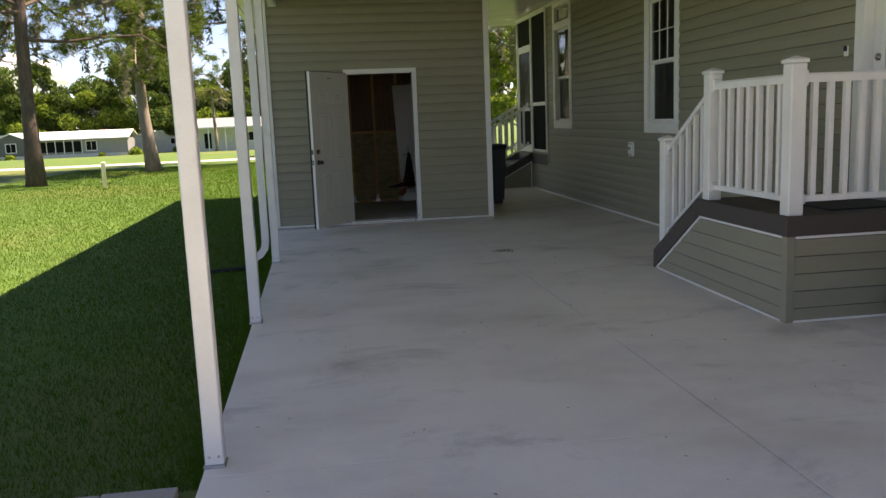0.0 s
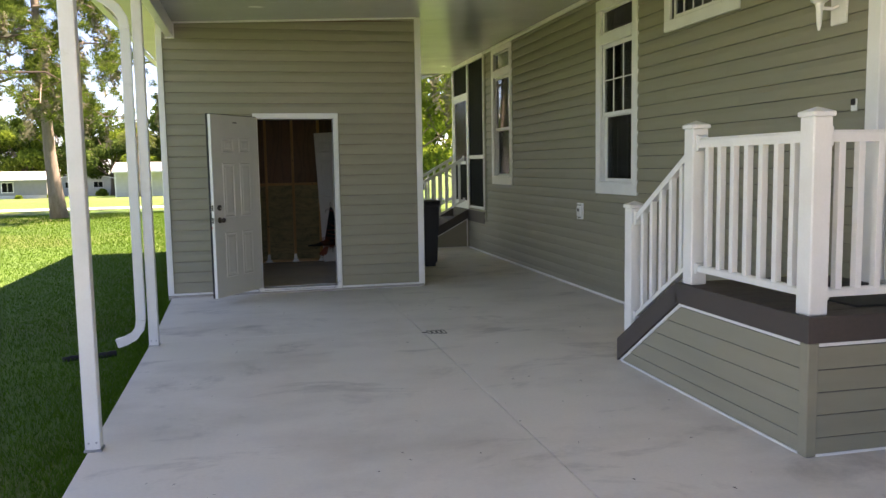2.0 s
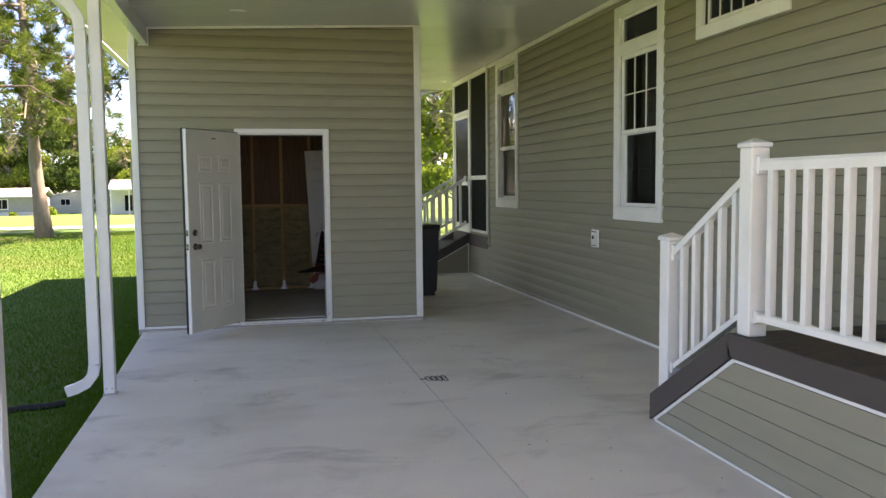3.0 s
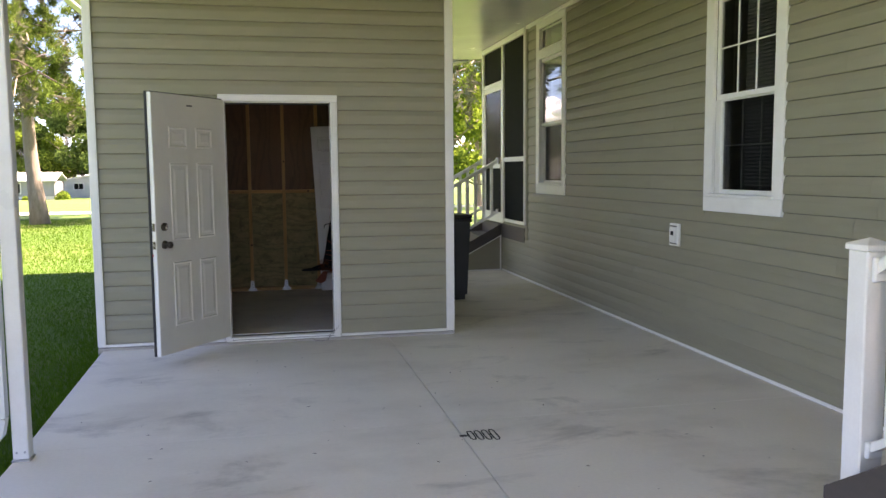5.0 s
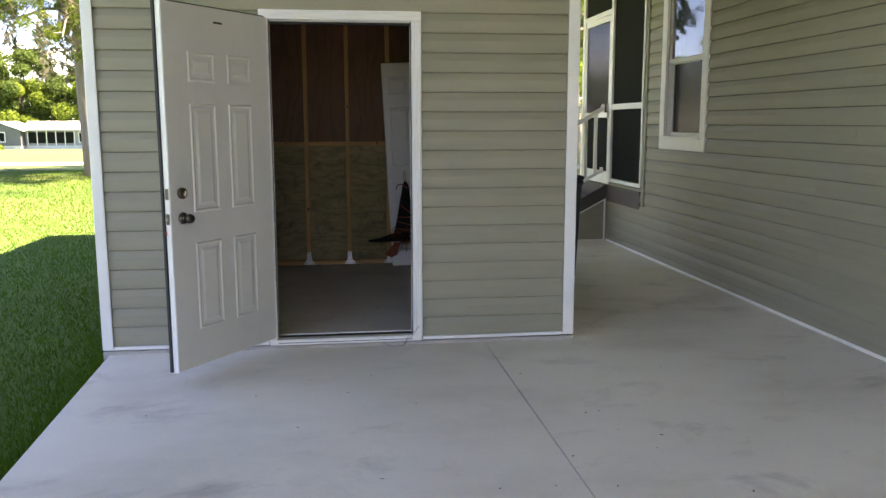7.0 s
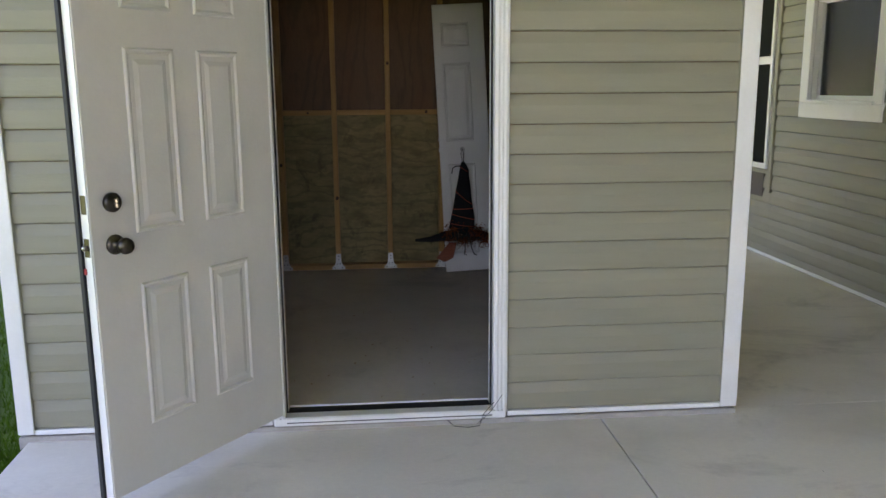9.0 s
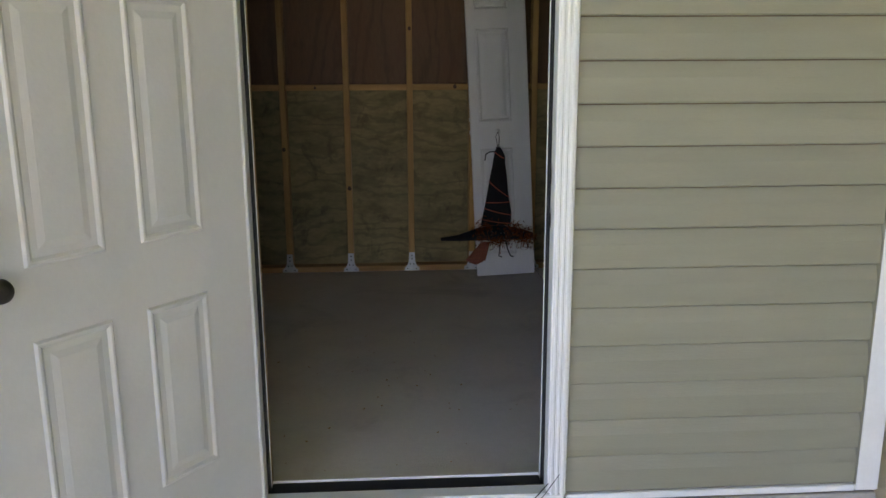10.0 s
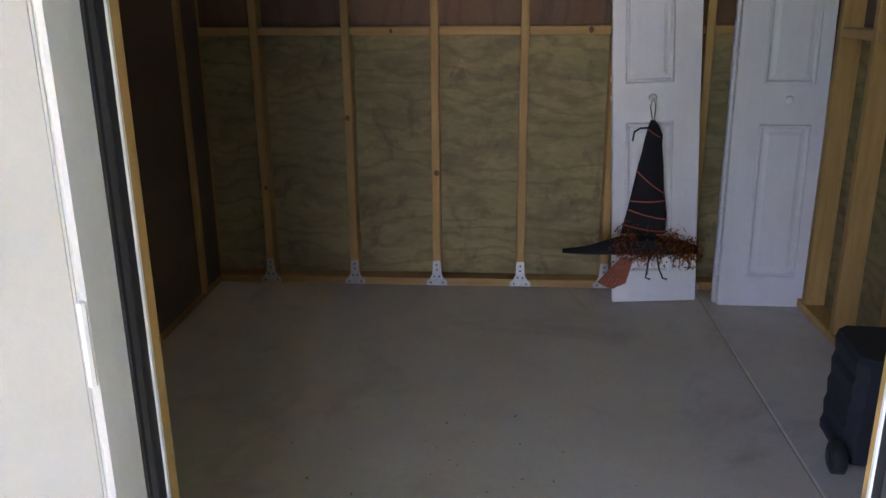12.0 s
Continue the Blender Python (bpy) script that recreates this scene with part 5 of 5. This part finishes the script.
rng = random.Random(5)
V, F = [], []
for i in range(2200):
    a = rng.random()
    cxx, cz = -0.13 + 0.35 * a + rng.gauss(0, 0.02), 0.375 + rng.gauss(0, 0.028) + 0.02 * math.sin(a * 12)
    cyy = -0.06 + rng.gauss(0, 0.02)
    d = Vector((rng.gauss(0, 1), rng.gauss(0, 1), rng.gauss(0, 1))).normalized() * rng.uniform(0.006, 0.018)
    e = d.cross(Vector((rng.random(), rng.random(), rng.random()))).normalized() * 0.003
    b = len(V)
    c = Vector((cxx, cyy, cz))
    V += [c - d, c + e, c + d, c - e]
    F.append((b, b + 1, b + 2, b + 3))
raw("tulle", V, F, ORANGE, hat)
bm = bmesh.new()
for i in range(26):
    f = i / 25
    add_tube(bm, [(-0.10 + 0.05 * f, -0.06, 0.33), (-0.20 + 0.12 * f, -0.065 - 0.01 * rng.random(), 0.20 + 0.05 * abs(f - 0.5))], 0.004, 4)
tagged(part("straw_bundle", bm, STRAW, hat, "reddish broom straw"), kind="stuff")
for x, dx in ((0.02, -0.01), (0.055, 0.03)):
    part("twig", add_tube(bmesh.new(), [(x, -0.06, 0.34), (x + dx * 0.4, -0.065, 0.29), (x + dx, -0.07, 0.25), (x + dx + 0.02, -0.07, 0.245)], 0.004, 5), BLACKCLOTH, hat)
part("twig", add_tube(bmesh.new(), [(0.0, -0.03, 0.85), (-0.05, -0.04, 0.85), (-0.075, -0.04, 0.835), (-0.08, -0.04, 0.80)], 0.004, 5), BLACKCLOTH, hat)
part("hanging_loop", add_tube(bmesh.new(), [(0.004, -0.015, 0.87), (-0.008, 0.0, 0.93), (0.004, -0.002, 0.962), (0.014, 0.0, 0.93), (0.01, -0.015, 0.87)], 0.0025, 5), BLACKCLOTH, hat)
for i in range(12):
    part("bead", add_lathe(bmesh.new(), [(0.001, -0.004), (0.004, 0), (0.001, 0.004)], 6, Matrix.Translation((-0.08 + 0.25 * rng.random(), -0.098, 0.355 + 0.05 * rng.random()))), SILVER, hat, "tiny silver bead")

tote = thing("rolling_case", "dark navy soft-sided rolling case standing on the shed floor", "rolling case", pose(2.19, 12.93, SHED_FLOOR, 0, 0, -4))
bm = bmesh.new()
nz = 14
rings = []
for j in range(nz + 1):
    z = 0.03 + 0.345 * j / nz
    hw, hd = 0.235 - 0.012 * (j / nz) + 0.004 * math.sin(j * 2.1), 0.13
    rings.append([bm.verts.new((sx * (hw - r), sy * (hd - q), z)) for sx, sy, r, q in ((-1, -1, 0, 0.03), (-1, -1, 0.03, 0), (1, -1, 0.03, 0), (1, -1, 0, 0.03), (1, 1, 0, 0.03), (1, 1, 0.03, 0), (-1, 1, 0.03, 0), (-1, 1, 0, 0.03))])
for a, b in zip(rings, rings[1:]):
    for i in range(8):
        bm.faces.new((a[i], a[(i + 1) % 8], b[(i + 1) % 8], b[i]))
bm.faces.new(rings[-1]), bm.faces.new(list(reversed(rings[0])))
part("case_body", bm, NAVY, tote)
for s in (-0.275, 0.228):
    wh = part("wheel", add_lathe(bmesh.new(), [(0.03, 0), (0.05, 0.008), (0.05, 0.04), (0.03, 0.048)], 18, pose(s, -0.125, 0.05, 0, 90, 0)), RUBBER, tote, "", True)
    part("hub", add_lathe(bmesh.new(), [(0.02, -0.003), (0.02, 0.051)], 12, pose(s, -0.125, 0.05, 0, 90, 0)), BLACKBIN, wh)
part("top_handle", add_tube(bmesh.new(), [(-0.07, 0, 0.37), (-0.06, 0, 0.388), (0.06, 0, 0.388), (0.07, 0, 0.37)], 0.01, 8), BLACKBIN, tote)

lockbox = thing("junction_plate", "dark metal plate fixed on the shed's inner wall", "wall plate", pose(SHED_X0 + 0.1055, 13.25, 1.12))
part("plate", boxbm(0, 0.012, -0.10, 0.10, -0.14, 0.14, bevel=0.003), BRASSY, lockbox)
for z in (-0.09, 0.0, 0.09):
    part("screw", add_lathe(bmesh.new(), [(0.008, 0), (0.008, 0.004), (0.004, 0.007)], 8, pose(0.012, 0.03, z, 0, 90, 0)), GALV, lockbox)

# ---- the yard ----
road = boxbm(-300, 300, 37.3, 39.5, GROUND - 0.04, GROUND + 0.012)
tagged(link("road", road, ROADM), "pale narrow concrete lane crossing the lawn", "road", kind="structure")
marker = thing("marker_post", "short white plastic marker post standing in the lawn", "marker post", pose(-5.76, 22.9, GROUND, 2, 1, 0))
part("post", add_lathe(bmesh.new(), [(0.055, -0.02), (0.055, 0.66), (0.06, 0.665), (0.06, 0.69), (0.03, 0.70)], 14), WHITE, marker, "", True)
for i in range(7):
    for j in range(3):
        pv = link("paver", boxbm(-0.56 - 0.31 * (i + 1) + 0.004, -0.56 - 0.31 * i - 0.004, 3.27 - 0.31 * (j + 1) + 0.004, 3.27 - 0.31 * j - 0.004, -0.09, -0.012 - 0.003 * ((i * 7 + j * 3) % 3), bevel=0.005), PAVER)
        tagged(pv, "square tan concrete paver laid flush in the lawn", "paver", "pavers beside the slab")


def quads(name, centers, sizes, mat, parent, seed, flat=0.0, long=1.0):
    """Many small leaf cards, one mesh."""
    r = np.random.default_rng(seed)
    n = len(centers)
    u = r.normal(size=(n, 3))
    u[:, 2] *= 1 - flat
    u /= np.linalg.norm(u, axis=1, keepdims=True)
    w = np.cross(u, r.normal(size=(n, 3)))
    w /= np.linalg.norm(w, axis=1, keepdims=True)
    s = np.asarray(sizes)[:, None]
    a, b = u * s * long, w * s / long
    v = np.stack([centers - a, centers + b * 0.7, centers + a, centers - b * 0.7], 1).reshape(-1, 3)
    f = np.arange(4 * n).reshape(-1, 4)
    return raw(name, v.tolist(), f.tolist(), mat, parent)


def broadleaf(label, height, spread, seed, mat, n=5200, trunk=0.22, bare=0.22, leaf=0.26, at=None):
    """Tapered trunk, limbs to leaf clumps, gaps between."""
    r = np.random.default_rng(seed)
    t = thing("tree", label, "tree", at, "trees")
    bm = bmesh.new()
    top = height * 0.7
    bend = r.normal(0, 0.03, 2) * height
    spine = [(bend[0] * f * f, bend[1] * f * f, top * f) for f in np.linspace(0, 1, 7)]
    add_tube(bm, spine, [trunk * (1.35 if i == 0 else 1) * (1 - 0.8 * i / 6) for i in range(7)], 10)
    clumps = []
    k = 26
    for i in range(k):
        a = r.uniform(0, 2 * math.pi)
        hf = r.uniform(bare + 0.08, 1.0)
        reach = spread * math.sqrt(max(0.05, 1 - ((hf - 0.55) / 0.5) ** 2)) * r.uniform(0.45, 1.0)
        c = np.array((reach * math.cos(a), reach * math.sin(a), height * hf))
        clumps.append((c, spread * r.uniform(0.20, 0.36)))
        base = np.array(spine[min(6, max(1, int(6 * hf * 0.75)))])
        mid = base * 0.5 + c * 0.5 + r.normal(0, 0.15, 3)
        add_tube(bm, [base, mid, c], [trunk * 0.28, trunk * 0.16, 0.02], 5)
    part("trunk", bm, PALEBARK, t, "", True)
    per = n // k
    cs = []
    for c, s in clumps:
        d = r.normal(size=(per, 3))
        d /= np.linalg.norm(d, axis=1, keepdims=True)
        cs.append(c + d * (s * r.uniform(0.35, 1.0, (per, 1)) ** 0.6) * np.array((1, 1, 0.75)))
    cs = np.concatenate(cs)
    quads("crown", cs, r.uniform(leaf * 0.5, leaf, len(cs)), mat, t, seed + 1)
    return t


def pine(label, at, height, trunk, bare, spread, seed, bark, n=9000, lean=0.0):
    """Tall pine: bare trunk, drooping limbs, tufts of needles, hanging moss."""
    r = np.random.default_rng(seed)
    t = thing("pine_tree", label, "tree", at, "pines on the lawn")
    bm = bmesh.new()
    spine = [(lean * f * height + 0.12 * math.sin(f * 5 + seed), 0.1 * math.sin(f * 4), height * f) for f in np.linspace(0, 1, 14)]
    add_tube(bm, spine, [trunk * (1.5 if i == 0 else 1.12 if i == 1 else 1) * (1 - 0.75 * i / 13) for i in range(14)], 14)
    for v in bm.verts:
        v.co += Vector((r.normal(0, 0.012), r.normal(0, 0.012), 0))
    part("trunk", bm, bark, t, "", True)
    bm = bmesh.new()
    tufts, moss = [], []
    for i in range(46):
        f = bare + (1 - bare) * (i / 45) ** 0.95
        base = Vector((lean * f * height, 0, height * f))
        a = i * 2.4 + r.normal(0, 0.4)
        ln = spread * (1.1 - 0.75 * (f - bare) / (1 - bare)) * r.uniform(0.6, 1.05)
        out = Vector((math.cos(a), math.sin(a), 0))
        pts = [base + out * ln * q + Vector((0, 0, ln * (0.18 * q - 0.30 * q * q + 0.05 * r.normal()))) for q in (0, 0.25, 0.5, 0.75, 1.0)]
        add_tube(bm, pts, [trunk * 0.26 * (1 - 0.85 * q) + 0.008 for q in (0, 0.25, 0.5, 0.75, 1.0)], 6)
        for q in np.linspace(0.3, 1.0, 9):
            c = base + out * ln * q + Vector((r.normal(0, 0.35), r.normal(0, 0.35), ln * (0.18 * q - 0.30 * q * q) + r.normal(0, 0.22)))
            tufts.append((np.array(c), r.uniform(0.28, 0.55)))
            if r.random() < 0.35:
                moss.append(np.array(c))
            add_tube(bm, [base + out * ln * q * 0.9 + Vector((0, 0, ln * (0.18 * q - 0.30 * q * q))), c], [0.015, 0.006], 4)
    part("limb_work", bm, bark, t)
    per = max(24, n // len(tufts))
    V = []
    for c, s in tufts:
        for k in range(3):                       # sprays within a tuft
            o = c + r.normal(0, 0.55, 3) * s
            m = per // 3
            u = r.normal(size=(m, 3)) + np.array((0, 0, 0.35))
            u /= np.linalg.norm(u, axis=1, keepdims=True)
            ln = r.uniform(0.12, 0.26, (m, 1))
            side = np.cross(u, r.normal(size=(m, 3)))
            side /= np.linalg.norm(side, axis=1, keepdims=True)
            root = o + u * 0.03 + r.normal(0, 0.06, (m, 3))
            V.append(np.stack([root - side * 0.011, root + side * 0.011, root + u * ln + np.array((0, 0, -0.02))], 1))
    V = np.concatenate(V).reshape(-1, 3)
    raw("needles", V.tolist(), np.arange(len(V)).reshape(-1, 3).tolist(), NEEDLES, t)
    ms = []
    for c in moss:
        k = 40
        z = r.uniform(0, 1, k)
        ms.append(c + np.stack([r.normal(0, 0.07, k), r.normal(0, 0.07, k), -1.1 * z], 1))
    if ms:
        ms = np.concatenate(ms)
        quads("moss", ms, r.uniform(0.05, 0.11, len(ms)), MOSS, t, seed + 4, 0.0, 1.6)
    return t


pine("tall dark-barked pine with sparse drooping limbs and moss", pose(-8.11, 25.15, GROUND), 17.0, 0.205, 0.24, 4.2, 11, BARK, 75000, -0.012)
pine("pale-barked pine with full needle crown and hanging moss", pose(-6.02, 31.2, GROUND), 14.5, 0.2, 0.25, 4.6, 23, PALEBARK, 150000, -0.07)
pine("tall pine further along the lawn", pose(-15.5, 33.0, GROUND), 16.0, 0.27, 0.30, 4.2, 37, BARK, 50000, 0.01)

pine("tall mossy pine standing behind the shed", pose(-2.2, 34.5, GROUND), 15.0, 0.2, 0.3, 4.6, 59, PALEBARK, 60000, 0.01)
tree_a = broadleaf("dense dark green oak in the tree line", 10.8, 6.0, 41, LEAVES, 17000, 0.3, 0.06, 0.24, pose(-50, 136, lie(136)))
tree_b = broadleaf("round bright green tree in the tree line", 8.8, 5.4, 53, BRIGHTLEAVES, 15000, 0.25, 0.05, 0.22, pose(-42, 131, lie(131)))
tree_c = broadleaf("tall dark oak rising behind the houses", 13.2, 6.4, 67, LEAVES, 19000, 0.36, 0.10, 0.25, pose(-30, 141, lie(141)))
rng = random.Random(9)
for i in range(20):
    src = (tree_a, tree_b, tree_c)[i % 3]
    x, y = -86 + 5.4 * i + rng.uniform(-1.5, 1.5), 131 + rng.uniform(-4, 14)
    copy_thing(src, pose(x, y, lie(y), 0, 0, rng.uniform(0, 360)))
for i in range(9):
    y = 62 + rng.uniform(-6, 12)
    copy_thing((tree_b, tree_a)[i % 2], pose(4 + 5.2 * i + rng.uniform(-1, 1), y, lie(y), 0, 0, rng.uniform(0, 360)))
near_a = broadleaf("leafy bright green tree behind the screened porch", 7.5, 3.2, 71, BRIGHTLEAVES, 11000, 0.15, 0.12, 0.12, pose(6.0, 33.0, GROUND))
copy_thing(near_a, pose(9.5, 38.0, GROUND, 0, 0, 120))
copy_thing(near_a, pose(2.2, 42.0, GROUND, 0, 0, 200))
pine("pine with moss behind the screened porch", pose(7.6, 29.0, GROUND), 13.0, 0.2, 0.30, 4.0, 83, PALEBARK, 70000, -0.02)

palm = thing("palm_tree", "slender palm with a drooping frond crown", "palm", pose(-9.2, 74, lie(74)))
part("trunk", add_tube(bmesh.new(), [(0.05 * math.sin(i), 0, 0.75 * i) for i in range(8)], [0.16 - 0.006 * i for i in range(8)], 10), PALEBARK, palm, "", True)
V, F = [], []
r = np.random.default_rng(3)
for i in range(46):
    a, up = r.uniform(0, 2 * math.pi), r.uniform(-0.5, 1.0)
    for q in np.linspace(0.15, 1, 14):
        c = np.array((1.5 * q * math.cos(a), 1.5 * q * math.sin(a), 5.3 + 0.9 * up * q - 0.9 * q * q))
        for s in (-1, 1):
            tip = c + np.array((-s * 0.35 * math.sin(a), s * 0.35 * math.cos(a), -0.22))
            b = len(V)
            V += [tuple(c), tuple(c + np.array((0.05 * math.cos(a), 0.05 * math.sin(a), 0))), tuple(tip)]
            F.append((b, b + 1, b + 2))
raw("fronds", V, F, PALMLEAVES, palm)


def far_house(label, x0, x1, y, z, eave, ridge, wallm, roofm, depth=5.0, windows=(), porch=None, gable=False):
    """Single-storey mobile home: walls, overhanging roof, windows with frames, screened or open porch."""
    h = thing("house", label, "house", pose(0, 0, 0), "houses across the lawn")
    part("wall", boxbm(x0, x1, y, y + depth, z, z + eave), wallm, h)
    part("skirting", boxbm(x0 - 0.02, x1 + 0.02, y - 0.02, y + depth, z, z + 0.45), HOUSEWHITE, h)
    if gable:
        part("roof", add_prism(bmesh.new(), [(x0 - 0.4, z + eave), ((x0 + x1) / 2, z + ridge), (x1 + 0.4, z + eave), (x1 + 0.4, z + eave + 0.12), ((x0 + x1) / 2, z + ridge + 0.14), (x0 - 0.4, z + eave + 0.12)], y - 0.4, y + depth + 0.4, "y"), roofm, h)
        part("gable_wall", add_prism(bmesh.new(), [(x0, z + eave), (x1, z + eave), ((x0 + x1) / 2, z + ridge - 0.02)], y + 0.001, y + 0.1, "y"), wallm, h)
    else:
        part("roof", add_prism(bmesh.new(), [(y - 0.8, z + eave - 0.02), (y + depth / 2, z + ridge), (y + depth + 0.5, z + eave), (y + depth + 0.5, z + eave + 0.1), (y + depth / 2, z + ridge + 0.12), (y - 0.8, z + eave + 0.12)], x0 - 0.4, x1 + 0.4, "x"), roofm, h)
    for wx, wz, ww, wh in windows:
        w = part("window", boxbm(wx - 0.1, wx + ww + 0.1, y - 0.05, y - 0.021, z + wz - 0.1, z + wz + wh + 0.1), WHITE, h)
        part("pane", boxbm(wx, wx + ww / 2 - 0.03, y - 0.06, y - 0.051, z + wz, z + wz + wh), SCREEN, w)
        part("pane", boxbm(wx + ww / 2 + 0.03, wx + ww, y - 0.06, y - 0.051, z + wz, z + wz + wh), SCREEN, w)
    if porch:
        p0, p1, screened = porch
        if screened:
            part("porch_screen", boxbm(p0, p1, y - 0.09, y - 0.03, z + 0.75, z + eave - 0.25), SCREEN, h)
            k = 5
            for i in range(k + 1):
                x = p0 + (p1 - p0) * i / k
                part("porch_post", boxbm(x - 0.05, x + 0.05, y - 0.14, y - 0.091, z + 0.5, z + eave - 0.1), WHITE, h)
        else:
            part("porch_roof", boxbm(p0 - 0.3, p1 + 0.3, y - 3.2, y, z + eave - 0.05, z + eave + 0.12), METALROOF, h)
            for i in range(5):
                x = p0 + (p1 - p0) * i / 4
                part("porch_post", boxbm(x - 0.06, x + 0.06, y - 3.1, y - 2.98, z, z + eave - 0.055), WHITE, h)
            part("door", boxbm(p0 + 1.2, p0 + 2.1, y - 0.05, y - 0.021, z + 0.4, z + 2.4), SCREEN, h)
    return h


HZ = lie(118)
far_house("long grey mobile home with white metal roof and screened porch", -38.6, -26.6, 118, HZ, 2.42, 3.45, HOUSEGREY, METALROOF, 5, [(-32.0, 0.9, 1.3, 1.2)], (-38.3, -32.6, True))
far_house("dark grey gabled end house with white roof edge", -43.6, -38.7, 116.5, lie(116.5), 2.3, 3.4, HOUSEDARK, METALROOF, 6, [(-41.8, 1.0, 1.2, 1.1)], None, True)
far_house("low white mobile home with gable roof and small windows", -28.4, -19.6, 128, lie(128), 2.35, 3.1, HOUSEWHITE, METALROOF, 6, [(-26.4, 1.2, 1.2, 0.8), (-22.6, 1.2, 1.2, 0.8)], None, True)
far_house("white house with open porch on slim posts and grey roof", -17.2, -7.0, 113, lie(110), 3.1, 4.3, HOUSEWHITE, GREYROOF, 6, [(-10.4, 1.3, 1.2, 1.1)], (-16.8, -8.2, False))
far_house("pale mobile home with white roof beyond the lane", -58.0, -45.5, 124, lie(124), 2.5, 3.3, HOUSEWHITE, METALROOF, 5, [(-49, 1.1, 1.2, 1.0), (-54, 1.1, 1.2, 1.0)], None)
for i, (x, y, s) in enumerate(((-42.8, 114.6, 0.8), (-40.6, 114.2, 0.65), (-25.4, 117.0, 1.0), (-21.2, 126.0, 0.9), (-29.6, 116.2, 0.45))):
    sh = thing("shrub", "low rounded green shrub by a house", "shrub", pose(x, y, lie(y)), "shrubs by the houses")
    r = np.random.default_rng(100 + i)
    d = r.normal(size=(500, 3))
    d /= np.linalg.norm(d, axis=1, keepdims=True)
    cs = d * r.uniform(0.5, 1, (500, 1)) * s
    cs[:, 2] = abs(cs[:, 2]) * 1.1 + 0.05
    quads("leaves", cs, r.uniform(0.10, 0.2, 500), BRIGHTLEAVES, sh, 130 + i)

# cumulus far away
for i, (x, y, z, s) in enumerate(((-345, 1000, 62, 42), (-120, 1050, 205, 46), (60, 1000, 120, 40), (-520, 950, 300, 60))):
    r = random.Random(200 + i)
    bm = bmesh.new()
    for k in range(22):
        rad = s * r.uniform(0.18, 0.42)
        m = Matrix.Translation((r.gauss(0, 0.75) * s, r.gauss(0, 0.4) * s, abs(r.gauss(0, 0.28)) * s)) @ Matrix.Diagonal((1, 1, 0.72, 1))
        vs = bmesh.ops.create_icosphere(bm, subdivisions=3, radius=rad, matrix=m)["verts"]
        for v in vs:
            v.co += (v.co - m.translation) * 0.28 * noise.noise(v.co * (4.2 / s))
    ob = link("cloud", bm, CLOUD, None, True)
    ob.location = (x, y, z)
    tagged(ob, "puffy white cumulus cloud far off in the blue sky", "cloud", "clouds", "structure")

# grass blades along the slab and over the near lawn
r = np.random.default_rng(77)
n = 380000
y = 1.0 + 33 * r.random(n) ** 1.6
x = -0.478 - 0.006 * np.clip(y - 3.3, 0, 5.5) - 0.027 * np.clip(y - 8.8, 0, 2.6) - 9 * r.random(n) ** 1.9
keep_ = ~((x > -2.75) & (y < 3.29))
x, y = x[keep_], y[keep_]
n = len(x)
a = r.uniform(0, 2 * math.pi, n)
h = r.uniform(0.018, 0.046, n)
wd = r.uniform(0.0014, 0.0032, n) * (1 + y * 0.06)
lx, ly = r.normal(0, 0.45, n) * h, r.normal(0, 0.45, n) * h
v = np.empty((n, 3, 3))
v[:, 0] = np.stack([x - wd * np.cos(a), y - wd * np.sin(a), np.full(n, GROUND - 0.003)], 1)
v[:, 1] = np.stack([x + wd * np.cos(a), y + wd * np.sin(a), np.full(n, GROUND - 0.003)], 1)
v[:, 2] = np.stack([x + lx, y + ly, GROUND + h], 1)
tagged(raw("grass", v.reshape(-1, 3).tolist(), np.arange(3 * n).reshape(-1, 3).tolist(), GRASS), "short green lawn grass blades beside the slab", "grass", kind="stuff")
# dry leaves and specks swept onto the slab
V, F = [], []
r = random.Random(31)
for i in range(150):
    x, y = r.uniform(-0.4, 3.9), r.uniform(1.5, 11.2)
    if x > 3.0 and 4.7 < y < 7.2:
        continue
    s, a = r.uniform(0.004, 0.016), r.uniform(0, 6.28)
    b = len(V)
    V += [(x + s * math.cos(a), y + s * math.sin(a), 0.0015), (x + s * 0.3 * math.cos(a + 1.6), y + s * 0.3 * math.sin(a + 1.6), 0.004), (x - s * math.cos(a), y - s * math.sin(a), 0.0015), (x - s * 0.3 * math.cos(a + 1.6), y - s * 0.3 * math.sin(a + 1.6), 0.003)]
    F.append((b, b + 1, b + 2, b + 3))
tagged(raw("leaf_litter", V, F, BARK), "scattered dry leaf bits on the slab", "leaf litter", kind="stuff")
V, F = [], []
for i in range(90):
    x, y = r.gauss(0.75, 0.35), r.uniform(11.6, 13.2)
    if not 0.0 < x < 2.2:
        continue
    s, a = r.uniform(0.003, 0.008), r.uniform(0, 6.28)
    b = len(V)
    V += [(x + s * math.cos(a), y + s * math.sin(a), SHED_FLOOR + 0.001), (x + s * math.cos(a + 2), y + s * math.sin(a + 2), SHED_FLOOR + 0.001), (x + s * math.cos(a + 4), y + s * math.sin(a + 4), SHED_FLOOR + 0.005)]
    F.append((b, b + 1, b + 2))
tagged(raw("wood_chips", V, F, PINE), "small wood chips scattered on the shed floor", "wood chips", kind="stuff")
